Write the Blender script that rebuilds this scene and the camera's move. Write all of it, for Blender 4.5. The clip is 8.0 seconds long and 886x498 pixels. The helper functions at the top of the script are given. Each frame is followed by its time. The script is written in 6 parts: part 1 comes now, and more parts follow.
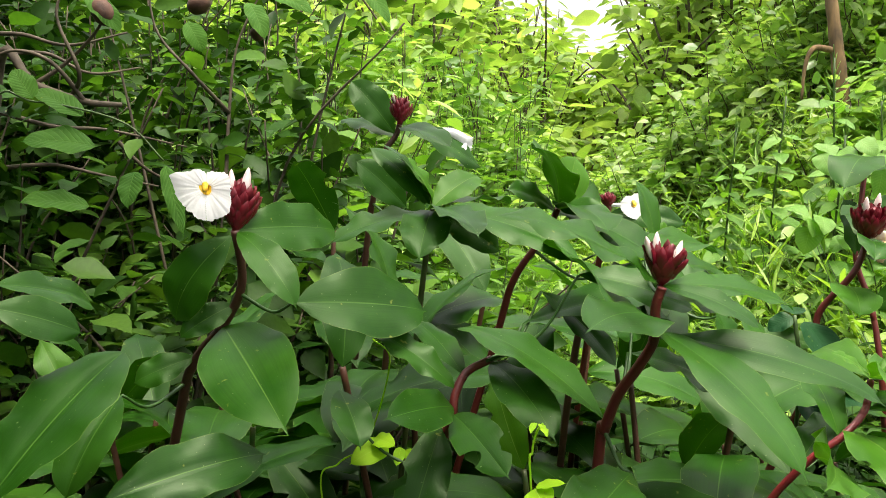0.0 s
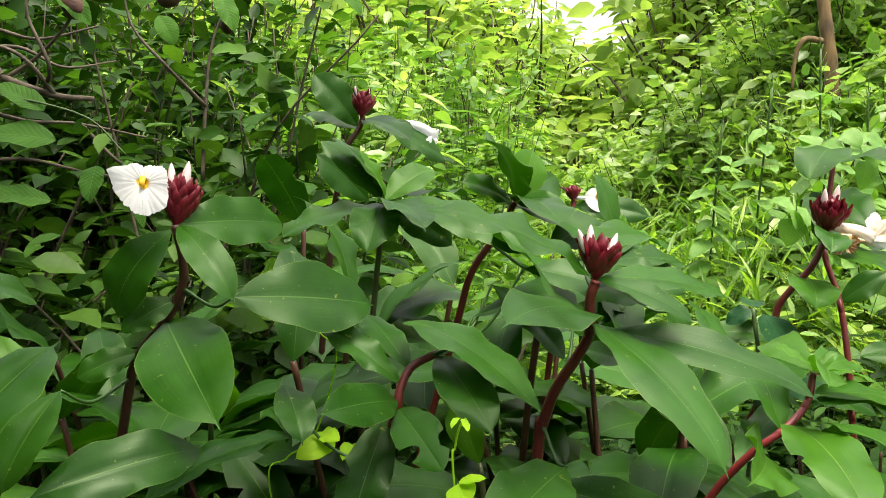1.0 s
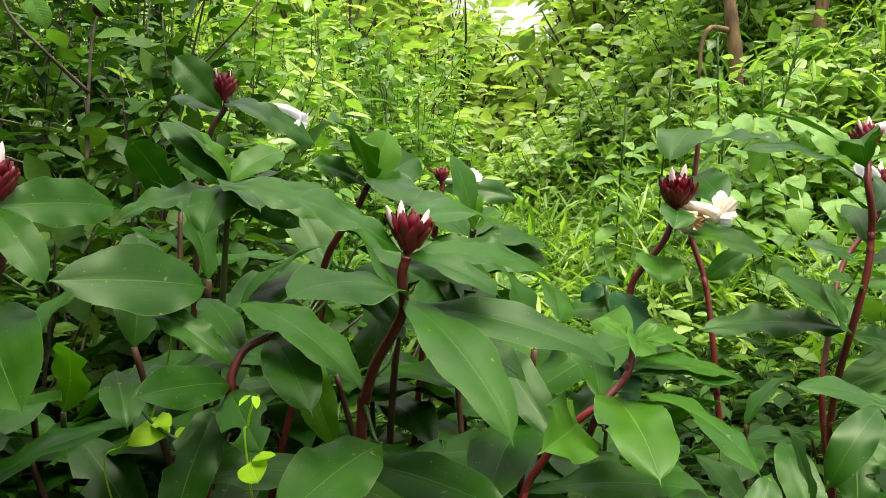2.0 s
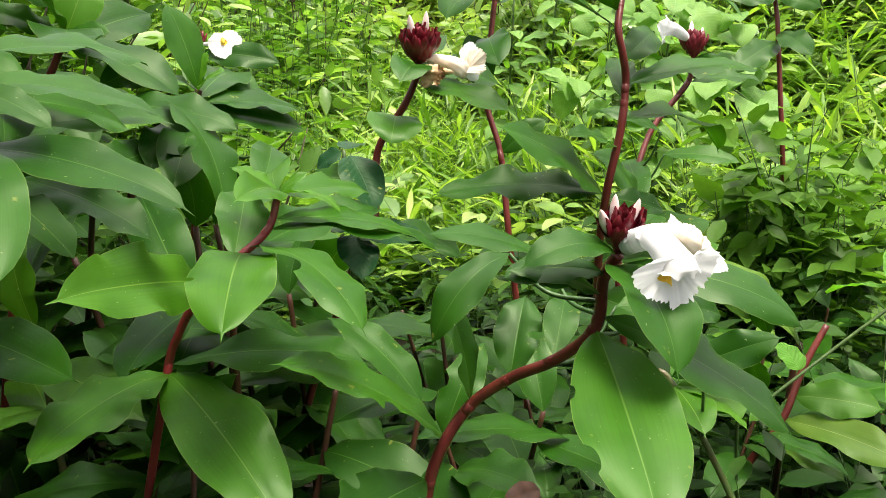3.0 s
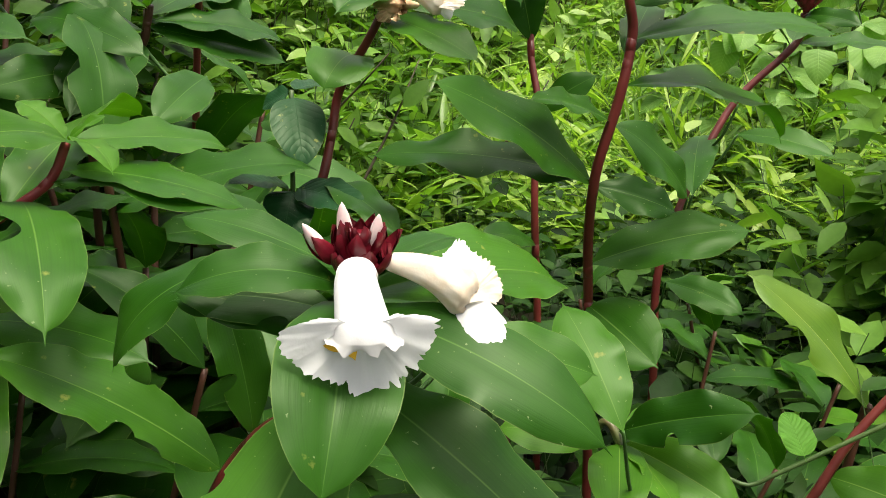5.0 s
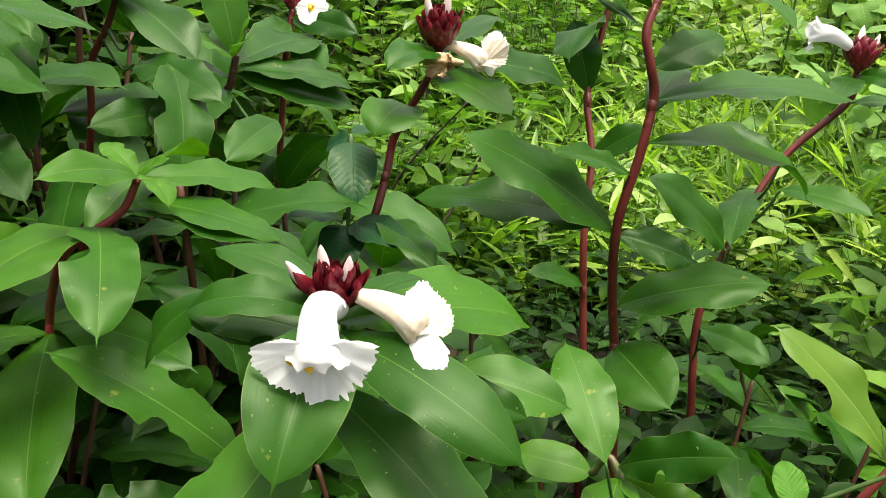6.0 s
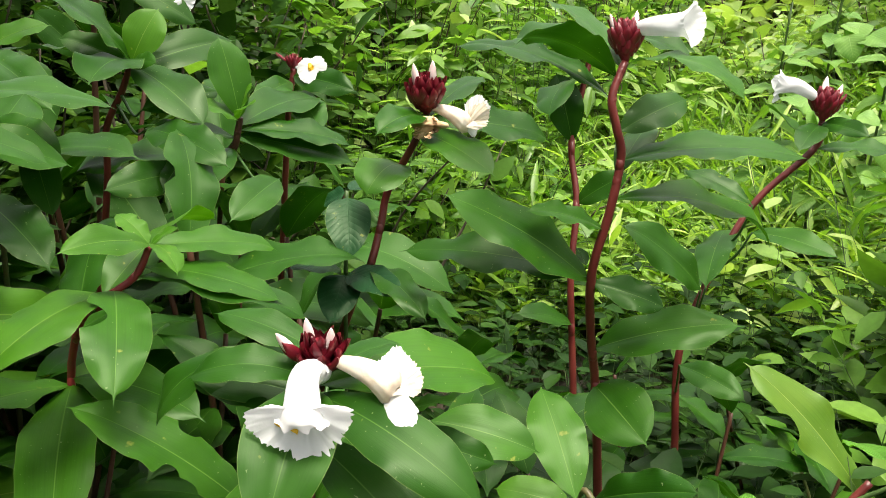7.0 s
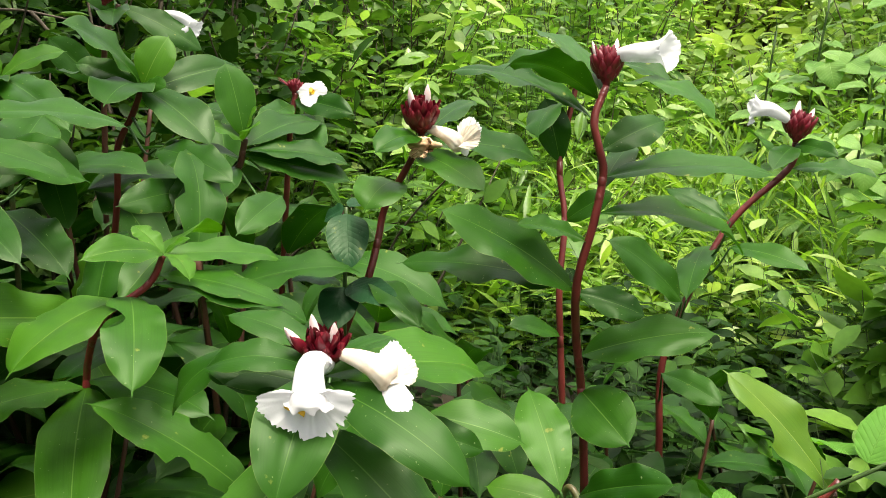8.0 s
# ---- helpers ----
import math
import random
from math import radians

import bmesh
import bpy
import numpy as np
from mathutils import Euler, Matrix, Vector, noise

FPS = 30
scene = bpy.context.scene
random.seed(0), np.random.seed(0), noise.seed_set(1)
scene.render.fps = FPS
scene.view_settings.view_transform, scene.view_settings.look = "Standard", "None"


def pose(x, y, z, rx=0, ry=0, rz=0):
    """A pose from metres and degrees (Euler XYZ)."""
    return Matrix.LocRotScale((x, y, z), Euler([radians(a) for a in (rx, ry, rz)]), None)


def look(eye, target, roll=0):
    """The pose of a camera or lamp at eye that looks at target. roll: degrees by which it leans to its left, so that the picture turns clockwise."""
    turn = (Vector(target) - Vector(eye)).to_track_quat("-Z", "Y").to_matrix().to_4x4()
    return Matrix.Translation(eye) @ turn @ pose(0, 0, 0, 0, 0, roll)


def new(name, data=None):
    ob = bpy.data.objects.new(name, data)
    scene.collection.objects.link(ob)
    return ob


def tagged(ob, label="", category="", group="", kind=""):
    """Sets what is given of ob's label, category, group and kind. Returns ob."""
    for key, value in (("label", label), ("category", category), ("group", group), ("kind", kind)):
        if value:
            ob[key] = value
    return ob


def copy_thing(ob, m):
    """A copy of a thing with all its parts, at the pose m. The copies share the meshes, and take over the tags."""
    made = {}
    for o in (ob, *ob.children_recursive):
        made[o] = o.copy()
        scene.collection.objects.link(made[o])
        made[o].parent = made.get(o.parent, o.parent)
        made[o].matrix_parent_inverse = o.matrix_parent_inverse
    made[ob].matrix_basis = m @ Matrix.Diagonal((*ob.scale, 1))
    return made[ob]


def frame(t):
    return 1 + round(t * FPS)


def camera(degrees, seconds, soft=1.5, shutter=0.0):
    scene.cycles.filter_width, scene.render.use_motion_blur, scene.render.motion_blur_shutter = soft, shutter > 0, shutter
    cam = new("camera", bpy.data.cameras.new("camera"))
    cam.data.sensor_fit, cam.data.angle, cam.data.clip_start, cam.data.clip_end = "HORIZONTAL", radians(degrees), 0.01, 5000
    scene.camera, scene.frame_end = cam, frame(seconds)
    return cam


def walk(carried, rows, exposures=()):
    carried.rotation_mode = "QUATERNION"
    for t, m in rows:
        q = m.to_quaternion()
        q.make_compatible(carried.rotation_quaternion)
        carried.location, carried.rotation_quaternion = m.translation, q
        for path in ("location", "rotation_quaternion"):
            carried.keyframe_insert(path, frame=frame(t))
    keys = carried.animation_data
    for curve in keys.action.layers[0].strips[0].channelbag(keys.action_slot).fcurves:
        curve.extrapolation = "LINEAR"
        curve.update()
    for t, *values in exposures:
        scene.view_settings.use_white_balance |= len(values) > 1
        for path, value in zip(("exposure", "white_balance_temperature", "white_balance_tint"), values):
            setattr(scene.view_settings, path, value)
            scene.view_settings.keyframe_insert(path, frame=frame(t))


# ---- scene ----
EXPOSURE, KELVIN = 1.61, 7100.0
# the clip brightens and darkens a little on the way
EXPOSURES = [(0.0, 0.14), (1.2, 0.14), (2.5, -0.08), (3.5, 0.3), (4.0, -0.1), (4.5, -0.3), (5.2, -0.22), (6.5, -0.03), (8.0, -0.02)]
cam = camera(55.0, 8.0, 0.85)
PATH = [
    (0, (0.0, 0.0, 0.95), (0.0, 1.992, 0.776), -0.8),
    (0.5, (0.029, 0.013, 0.947), (0.023, 2.005, 0.771), -0.7),
    (1, (0.064, 0.006, 0.949), (0.058, 1.997, 0.759), -1.0),
    (1.2, (0.08, 0.018, 0.947), (0.086, 2.008, 0.749), -0.9),
    (2.3, (0.257, 0.001, 0.914), (0.443, 1.98, 0.692), -2.4),
    (2.5, (0.323, 0.01, 0.896), (0.529, 1.985, 0.656), -3.2),
    (2.9, (0.463, 0.067, 0.86), (0.686, 2.019, 0.485), -2.9),
    (3, (0.504, 0.072, 0.842), (0.699, 2.02, 0.432), -2.2),
    (3.5, (0.627, 0.142, 0.803), (0.76, 2.061, 0.257), -0.9),
    (4, (0.739, 0.27, 0.805), (0.743, 2.192, 0.252), 0.3),
    (4.5, (0.782, 0.323, 0.81), (0.589, 2.231, 0.242), 0.7),
    (5, (0.804, 0.282, 0.844), (0.507, 2.18, 0.287), 2.0),
    (5.2, (0.831, 0.263, 0.854), (0.422, 2.148, 0.326), 2.5),
    (6.3, (0.913, 0.225, 0.888), (0.335, 2.076, 0.4), 2.6),
    (6.5, (0.919, 0.22, 0.901), (0.327, 2.071, 0.428), 2.0),
    (7, (0.949, 0.177, 0.928), (0.349, 2.03, 0.474), 1.6),
    (7.5, (0.969, 0.148, 0.928), (0.37, 2.011, 0.512), 1.5),
    (8, (0.971, 0.117, 0.925), (0.375, 1.986, 0.531), 1.7),
]
walk(cam, [(t, look(eye, target, roll)) for t, eye, target, roll in PATH], [(t, EXPOSURE + more, KELVIN, 10.0) for t, more in EXPOSURES])


# ---- light: bright overcast sky over a clearing ----
world = bpy.data.worlds.new("overcast_sky")
scene.world = world
world.use_nodes = True
wn = world.node_tree.nodes
sky = wn.new("ShaderNodeTexSky")
sky.sky_type, sky.sun_disc = "NISHITA", False
sky.sun_elevation, sky.sun_rotation = radians(80), radians(100)
sky.dust_density, sky.air_density, sky.ozone_density = 6.0, 1.2, 0.6
grey = wn.new("ShaderNodeHueSaturation")
grey.inputs["Saturation"].default_value = 0.35
world.node_tree.links.new(sky.outputs[0], grey.inputs["Color"])
world.node_tree.links.new(grey.outputs[0], wn["Background"].inputs[0])
wn["Background"].inputs[1].default_value = 0.125
sun_data = bpy.data.lights.new("sun", "SUN")
sun_data.energy, sun_data.angle, sun_data.color = 1.5, radians(18), (1.0, 0.96, 0.88)
sun = new("sun", sun_data)
# nearly overhead behind thin cloud
sun.matrix_world = look((1.6, -2.2, 8.0), (0.0, 0.6, 0.0))


# ---- materials ----
def material(name, rough=0.5, **inputs):
    m = bpy.data.materials.new(name)
    m.use_nodes = True
    b = m.node_tree.nodes["Principled BSDF"]
    b.inputs["Roughness"].default_value = rough
    for k, v in inputs.items():
        b.inputs[k.replace("_", " ")].default_value = v
    return m, m.node_tree, b


def node(nt, kind, **values):
    n = nt.nodes.new("ShaderNode" + kind)
    for k, v in values.items():
        if k in n.inputs:
            n.inputs[k].default_value = v
    return n


def ramp(nt, source, stops):
    r = node(nt, "ValToRGB")
    nt.links.new(source, r.inputs[0])
    els = r.color_ramp.elements
    while len(els) < len(stops):
        els.new(0.5)
    for e, (p, c) in zip(els, stops):
        e.position, e.color = p, (*c, 1)
    return r.outputs[0]


def mix(nt, fac, a, b, how="MIX"):
    m = nt.nodes.new("ShaderNodeMix")
    m.data_type, m.blend_type = "RGBA", how
    for sock, v in ((m.inputs[0], fac), (m.inputs[6], a), (m.inputs[7], b)):
        if isinstance(v, bpy.types.NodeSocket):
            nt.links.new(v, sock)
        elif isinstance(v, tuple):
            sock.default_value = (*v, 1)
        else:
            sock.default_value = v
    return m.outputs[2]


def math_node(nt, how, a, b=None, clamp=False):
    m = nt.nodes.new("ShaderNodeMath")
    m.operation, m.use_clamp = how, clamp
    for sock, v in zip(m.inputs, (a, b)):
        if isinstance(v, bpy.types.NodeSocket):
            nt.links.new(v, sock)
        elif v is not None:
            sock.default_value = v
    return m.outputs[0]


def bump(nt, b, height, strength, distance):
    n = node(nt, "Bump", Strength=strength, Distance=distance)
    nt.links.new(height, n.inputs["Height"])
    nt.links.new(n.outputs[0], b.inputs["Normal"])


def see_through(nt, b, colour, share):
    """Lets part of the light pass through a leaf."""
    t = nt.nodes.new("ShaderNodeBsdfTranslucent")
    if isinstance(colour, bpy.types.NodeSocket):
        nt.links.new(colour, t.inputs[0])
    else:
        t.inputs[0].default_value = (*colour, 1)
    s = nt.nodes.new("ShaderNodeMixShader")
    s.inputs[0].default_value = share
    out = nt.nodes["Material Output"]
    nt.links.new(b.outputs[0], s.inputs[1])
    nt.links.new(t.outputs[0], s.inputs[2])
    nt.links.new(s.outputs[0], out.inputs[0])


def broad_leaf(name, dark, light, rib, rough, share, pinnate=False, spec=0.2, relief=0.5):
    """A glossy broad leaf: pale midrib, fine curved veins, blotches and a few spots."""
    m, nt, b = material(name, rough)
    uv = nt.nodes.new("ShaderNodeUVMap")
    sep = node(nt, "SeparateXYZ")
    nt.links.new(uv.outputs[0], sep.inputs[0])
    off = math_node(nt, "ABSOLUTE", math_node(nt, "SUBTRACT", sep.outputs[0], 0.5))
    info = nt.nodes.new("ShaderNodeObjectInfo")
    pos = nt.nodes.new("ShaderNodeTexCoord")
    big = node(nt, "TexNoise", Scale=22.0, Detail=3.0)
    nt.links.new(pos.outputs["Object"], big.inputs["Vector"])
    tone = math_node(nt, "ADD", math_node(nt, "MULTIPLY", big.outputs[0], 0.95), math_node(nt, "MULTIPLY", info.outputs["Random"], 0.45))
    col = ramp(nt, math_node(nt, "SUBTRACT", tone, 0.15), [(0.15, dark), (0.85, light)])
    # veins run from the midrib towards the tip
    comb = node(nt, "CombineXYZ")
    nt.links.new(math_node(nt, "MULTIPLY", off, 60.0), comb.inputs[0])
    nt.links.new(math_node(nt, "MULTIPLY", sep.outputs[1], 2.5), comb.inputs[1])
    vein = node(nt, "TexNoise", Scale=1.0, Detail=2.0)
    nt.links.new(comb.outputs[0], vein.inputs["Vector"])
    col = mix(nt, 0.08, col, ramp(nt, vein.outputs[0], [(0.3, (0.0, 0.0, 0.0)), (0.7, (1.0, 1.0, 1.0))]), "SOFT_LIGHT")
    ridge = vein.outputs[0]
    if pinnate:
        slant = math_node(nt, "SUBTRACT", math_node(nt, "MULTIPLY", sep.outputs[1], 11.0), math_node(nt, "MULTIPLY", off, 5.0))
        ridge = math_node(nt, "POWER", math_node(nt, "ABSOLUTE", math_node(nt, "SINE", math_node(nt, "MULTIPLY", slant, 3.1416))), 0.5)
        col = mix(nt, math_node(nt, "MULTIPLY", math_node(nt, "SUBTRACT", 1.0, ridge, True), 0.3), col, rib)
    # midrib
    width = math_node(nt, "MULTIPLY_ADD", sep.outputs[1], -0.012)
    width.node.inputs[2].default_value = 0.02
    ribmask = math_node(nt, "SUBTRACT", 1.0, math_node(nt, "DIVIDE", off, width), True)
    col = mix(nt, math_node(nt, "MULTIPLY", ribmask, 0.8), col, rib)
    # spots of age, and a yellowed rim
    spot = node(nt, "TexNoise", Scale=75.0, Detail=4.0)
    nt.links.new(pos.outputs["Object"], spot.inputs["Vector"])
    col = mix(nt, ramp(nt, spot.outputs[0], [(0.70, (0, 0, 0)), (0.76, (0.8, 0.8, 0.8))]), col, (0.22, 0.24, 0.05))
    speck = node(nt, "TexNoise", Scale=310.0, Detail=2.0)
    nt.links.new(pos.outputs["Object"], speck.inputs["Vector"])
    col = mix(nt, ramp(nt, speck.outputs[0], [(0.725, (0, 0, 0)), (0.76, (0.5, 0.5, 0.5))]), col, (0.26, 0.32, 0.17))
    edge = ramp(nt, off, [(0.488, (0, 0, 0)), (0.5, (0.6, 0.6, 0.6))])
    col = mix(nt, edge, col, (0.16, 0.23, 0.06))
    nt.links.new(col, b.inputs["Base Color"])
    rr = ramp(nt, big.outputs[0], [(0.3, (rough - 0.04,) * 3), (0.7, (rough + 0.07,) * 3)])
    nt.links.new(rr, b.inputs["Roughness"])
    # soft pleats along the leaf
    comb2 = node(nt, "CombineXYZ")
    nt.links.new(math_node(nt, "MULTIPLY", sep.outputs[0], 11.0), comb2.inputs[0])
    nt.links.new(math_node(nt, "MULTIPLY", sep.outputs[1], 1.6), comb2.inputs[1])
    nt.links.new(math_node(nt, "MULTIPLY", info.outputs["Random"], 40.0), comb2.inputs[2])
    pleat = node(nt, "TexNoise", Scale=1.0, Detail=1.5)
    nt.links.new(comb2.outputs[0], pleat.inputs["Vector"])
    ridge = math_node(nt, "ADD", ridge, math_node(nt, "MULTIPLY", pleat.outputs[0], 0.0 if pinnate else 2.0))
    bump(nt, b, math_node(nt, "ADD", ridge, math_node(nt, "MULTIPLY", ribmask, -1.5)), relief if pinnate else 0.07, 0.0015)
    b.inputs["Specular IOR Level"].default_value = spec
    b.inputs["Specular Tint"].default_value = (0.8, 1.0, 0.7, 1)
    see_through(nt, b, mix(nt, 1.0, col, (1.6, 1.9, 0.5), "MULTIPLY"), share)
    return m


def small_leaf(name, stops, share=0.35, rough=0.45, scale=1.2, spec=0.22):
    """Leaves too many to count: tone by leaf and by patch."""
    m, nt, b = material(name, rough)
    geo = nt.nodes.new("ShaderNodeNewGeometry")
    patch = node(nt, "TexNoise", Scale=scale, Detail=2.0)
    nt.links.new(geo.outputs["Position"], patch.inputs["Vector"])
    tone = math_node(nt, "ADD", math_node(nt, "MULTIPLY", geo.outputs["Random Per Island"], 0.6), math_node(nt, "MULTIPLY", patch.outputs[0], 0.9))
    col = ramp(nt, math_node(nt, "SUBTRACT", tone, 0.25), stops)
    fine = node(nt, "TexNoise", Scale=90.0, Detail=2.0)
    nt.links.new(geo.outputs["Position"], fine.inputs["Vector"])
    col = mix(nt, 0.25, col, fine.outputs[0], "SOFT_LIGHT")
    nt.links.new(col, b.inputs["Base Color"])
    bump(nt, b, fine.outputs[0], 0.3, 0.002)
    b.inputs["Specular IOR Level"].default_value = spec
    see_through(nt, b, mix(nt, 1.0, col, (1.4, 1.55, 0.65), "MULTIPLY"), share)
    return m


def plain(name, a, c, scale, rough, depth=0.3, stretch=(1, 1, 1), **inputs):
    """Two tones of noise with relief."""
    m, nt, b = material(name, rough, **inputs)
    pos = nt.nodes.new("ShaderNodeTexCoord")
    sc = node(nt, "Mapping")
    sc.inputs["Scale"].default_value = stretch
    nt.links.new(pos.outputs["Object"], sc.inputs[0])
    n = node(nt, "TexNoise", Scale=scale, Detail=5.0)
    nt.links.new(sc.outputs[0], n.inputs["Vector"])
    nt.links.new(ramp(nt, n.outputs[0], [(0.3, a), (0.7, c)]), b.inputs["Base Color"])
    bump(nt, b, n.outputs[0], depth, 0.003)
    return m


def petal(name, a, c, scale, share):
    m = plain(name, a, c, scale, 0.55, 0.35)
    nt = m.node_tree
    see_through(nt, nt.nodes["Principled BSDF"], c, share)
    return m


LEAF = broad_leaf("costus_leaf", (0.007, 0.043, 0.0025), (0.022, 0.090, 0.006), (0.075, 0.17, 0.03), 0.38, 0.18, False, 0.26)
LEAF_FRESH = broad_leaf("fresh_costus_leaf", (0.014, 0.072, 0.004), (0.038, 0.130, 0.008), (0.11, 0.22, 0.04), 0.38, 0.22, False, 0.26)
LEAF_YOUNG = broad_leaf("young_costus_leaf", (0.026, 0.100, 0.005), (0.058, 0.172, 0.011), (0.15, 0.26, 0.05), 0.38, 0.27, False, 0.26)
LEAF_PALE = broad_leaf("yellowing_leaf", (0.06, 0.15, 0.012), (0.12, 0.21, 0.022), (0.26, 0.34, 0.09), 0.36, 0.28, False, 0.3)
LEAF_MATT = broad_leaf("matt_vine_leaf", (0.03, 0.1, 0.013), (0.055, 0.15, 0.02), (0.11, 0.22, 0.05), 0.6, 0.3, True, 0.12)
VEINED = broad_leaf("veined_vine_leaf", (0.06, 0.19, 0.02), (0.10, 0.27, 0.035), (0.16, 0.33, 0.07), 0.5, 0.35, True)
VEINED_DARK = broad_leaf("veined_dark_leaf", (0.006, 0.038, 0.012), (0.011, 0.055, 0.017), (0.016, 0.068, 0.022), 0.36, 0.06, True, 0.16, 0.15)
VINE_PALE = broad_leaf("pale_vine_leaf", (0.08, 0.20, 0.035), (0.18, 0.33, 0.075), (0.24, 0.38, 0.12), 0.42, 0.34, True, 0.35, 0.3)
LIME_BROAD = broad_leaf("lime_leaflet", (0.2, 0.42, 0.012), (0.32, 0.55, 0.025), (0.4, 0.6, 0.1), 0.5, 0.4)
STEM = plain("red_stem", (0.085, 0.010, 0.010), (0.17, 0.03, 0.024), 60.0, 0.36, 0.35, (1, 1, 0.25))
STEM_BRIGHT = plain("young_red_stem", (0.15, 0.012, 0.018), (0.24, 0.03, 0.03), 60.0, 0.34, 0.35, (1, 1, 0.25))
# brown of old canes, also used to darken canes that stand in shade
STEM_DARK = plain("brown_stem_old_and_shaded", (0.045, 0.014, 0.009), (0.095, 0.036, 0.02), 60.0, 0.5, 0.4, (1, 1, 0.25))
SHEATH = plain("green_sheath", (0.05, 0.11, 0.025), (0.1, 0.07, 0.03), 50.0, 0.4, 0.3)
STALK = plain("green_leaf_stalk", (0.02, 0.07, 0.01), (0.04, 0.11, 0.02), 50.0, 0.45, 0.2)
BRACT = plain("crimson_bract", (0.075, 0.003, 0.008), (0.225, 0.010, 0.023), 70.0, 0.36, 0.3, (1, 1, 0.3))
PETAL = petal("white_petal", (0.74, 0.75, 0.76), (0.84, 0.85, 0.86), 60.0, 0.3)
PETAL_OLD = petal("wilted_petal", (0.66, 0.52, 0.36), (0.84, 0.80, 0.72), 90.0, 0.22)
PETAL_DRY = plain("dried_petal", (0.33, 0.17, 0.075), (0.68, 0.5, 0.3), 55.0, 0.75, 0.6)
YOLK = plain("yellow_throat", (0.75, 0.42, 0.02), (0.85, 0.6, 0.05), 80.0, 0.55, 0.3)
BUD = plain("pink_white_bud", (0.75, 0.5, 0.5), (0.85, 0.8, 0.76), 45.0, 0.45, 0.2)
BARK = plain("tree_bark", (0.06, 0.038, 0.016), (0.20, 0.125, 0.05), 26.0, 0.85, 0.8, (1, 1, 0.25))
TWIG = plain("grey_twig", (0.035, 0.025, 0.016), (0.1, 0.078, 0.052), 30.0, 0.8, 0.6)
HERB_STEM = plain("herb_stem", (0.025, 0.06, 0.012), (0.07, 0.13, 0.03), 40.0, 0.5, 0.2)
SOIL = plain("leaf_mould", (0.010, 0.007, 0.005), (0.038, 0.028, 0.014), 9.0, 0.95, 0.9)
DRY = plain("dry_leaf", (0.035, 0.014, 0.009), (0.10, 0.045, 0.026), 60.0, 0.75, 0.6)
# dark tones carry the thicket's canopy shade in the leaf colour
HERB_DARK = small_leaf("leaf_toned_for_shade", [(0.2, (0.008, 0.030, 0.003)), (0.55, (0.024, 0.075, 0.008)), (0.9, (0.065, 0.14, 0.018))], 0.24, 0.4, spec=0.1)
# low dark stops put the shade near the ground into the weeds' colour
HERB_SHADE = small_leaf("weed_leaf_darkened_for_shade", [(0.2, (0.005, 0.020, 0.003)), (0.55, (0.013, 0.045, 0.006)), (0.9, (0.035, 0.09, 0.013))], 0.14, 0.42, spec=0.1)
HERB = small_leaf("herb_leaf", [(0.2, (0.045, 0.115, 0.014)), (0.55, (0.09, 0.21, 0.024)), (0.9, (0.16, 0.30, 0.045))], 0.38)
# raised herb, vine and grass tones stand in for the open clearing's stronger light
HERB_LIGHT = small_leaf("sun_toned_herb_leaf", [(0.15, (0.06, 0.16, 0.024)), (0.55, (0.20, 0.35, 0.07)), (0.95, (0.42, 0.53, 0.19))], 0.4, 0.34, spec=0.45)
# whitish stops also put the sky's sheen into the vine leaves' colour
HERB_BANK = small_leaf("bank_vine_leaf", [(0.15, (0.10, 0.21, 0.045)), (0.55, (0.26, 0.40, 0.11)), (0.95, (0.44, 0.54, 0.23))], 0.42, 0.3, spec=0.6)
GRASS = small_leaf("bright_grass_blade", [(0.15, (0.05, 0.14, 0.014)), (0.55, (0.16, 0.30, 0.036)), (0.95, (0.36, 0.50, 0.10))], 0.44, 0.35, spec=0.4)
# pale stops put distance haze into the tree leaves' colour
FAR = small_leaf("haze_toned_tree_leaf", [(0.2, (0.16, 0.26, 0.06)), (0.55, (0.30, 0.42, 0.12)), (0.9, (0.46, 0.55, 0.22))], 0.48, scale=0.5)
LIME = small_leaf("lime_vine_leaf", [(0.2, (0.2, 0.42, 0.015)), (0.9, (0.32, 0.55, 0.03))], 0.4)


# ---- building tools ----
def mesh(name, verts, faces, mat, uvs=None, smooth=True):
    me = bpy.data.meshes.new(name)
    me.from_pydata([tuple(v) for v in verts] if not isinstance(verts, np.ndarray) else verts.tolist(), [], faces if isinstance(faces, list) else faces.tolist())
    if uvs is not None:
        layer = me.uv_layers.new(name="UVMap")
        idx = np.empty(len(me.loops), dtype=np.int32)
        me.loops.foreach_get("vertex_index", idx)
        layer.data.foreach_set("uv", np.asarray(uvs, dtype=np.float32)[idx].ravel())
    me.materials.append(mat)
    if smooth:
        me.polygons.foreach_set("use_smooth", [True] * len(me.polygons))
    me.update()
    return me


def part(name, me, parent, label="", at=None):
    ob = new(name, me)
    ob.parent = parent
    if at is not None:
        ob.matrix_basis = at
    return tagged(ob, label)


def thing(name, place, label, category, group=""):
    ob = new(name)
    ob.empty_display_size = 0.02
    ob.location = place
    return tagged(ob, label, category, group)


def unit(v):
    v = np.asarray(v, float)
    return v / max(np.linalg.norm(v), 1e-9)


def smooth_line(points, steps=8):
    """A Catmull-Rom line through points."""
    p = [np.asarray(q, float) for q in points]
    p = [2 * p[0] - p[1], *p, 2 * p[-1] - p[-2]]
    out = []
    for a, b, c, d in zip(p, p[1:], p[2:], p[3:]):
        for k in range(steps):
            t = k / steps
            out.append(0.5 * (2 * b + (c - a) * t + (2 * a - 5 * b + 4 * c - d) * t * t + (3 * b - a - 3 * c + d) * t**3))
    out.append(p[-2])
    return np.array(out)


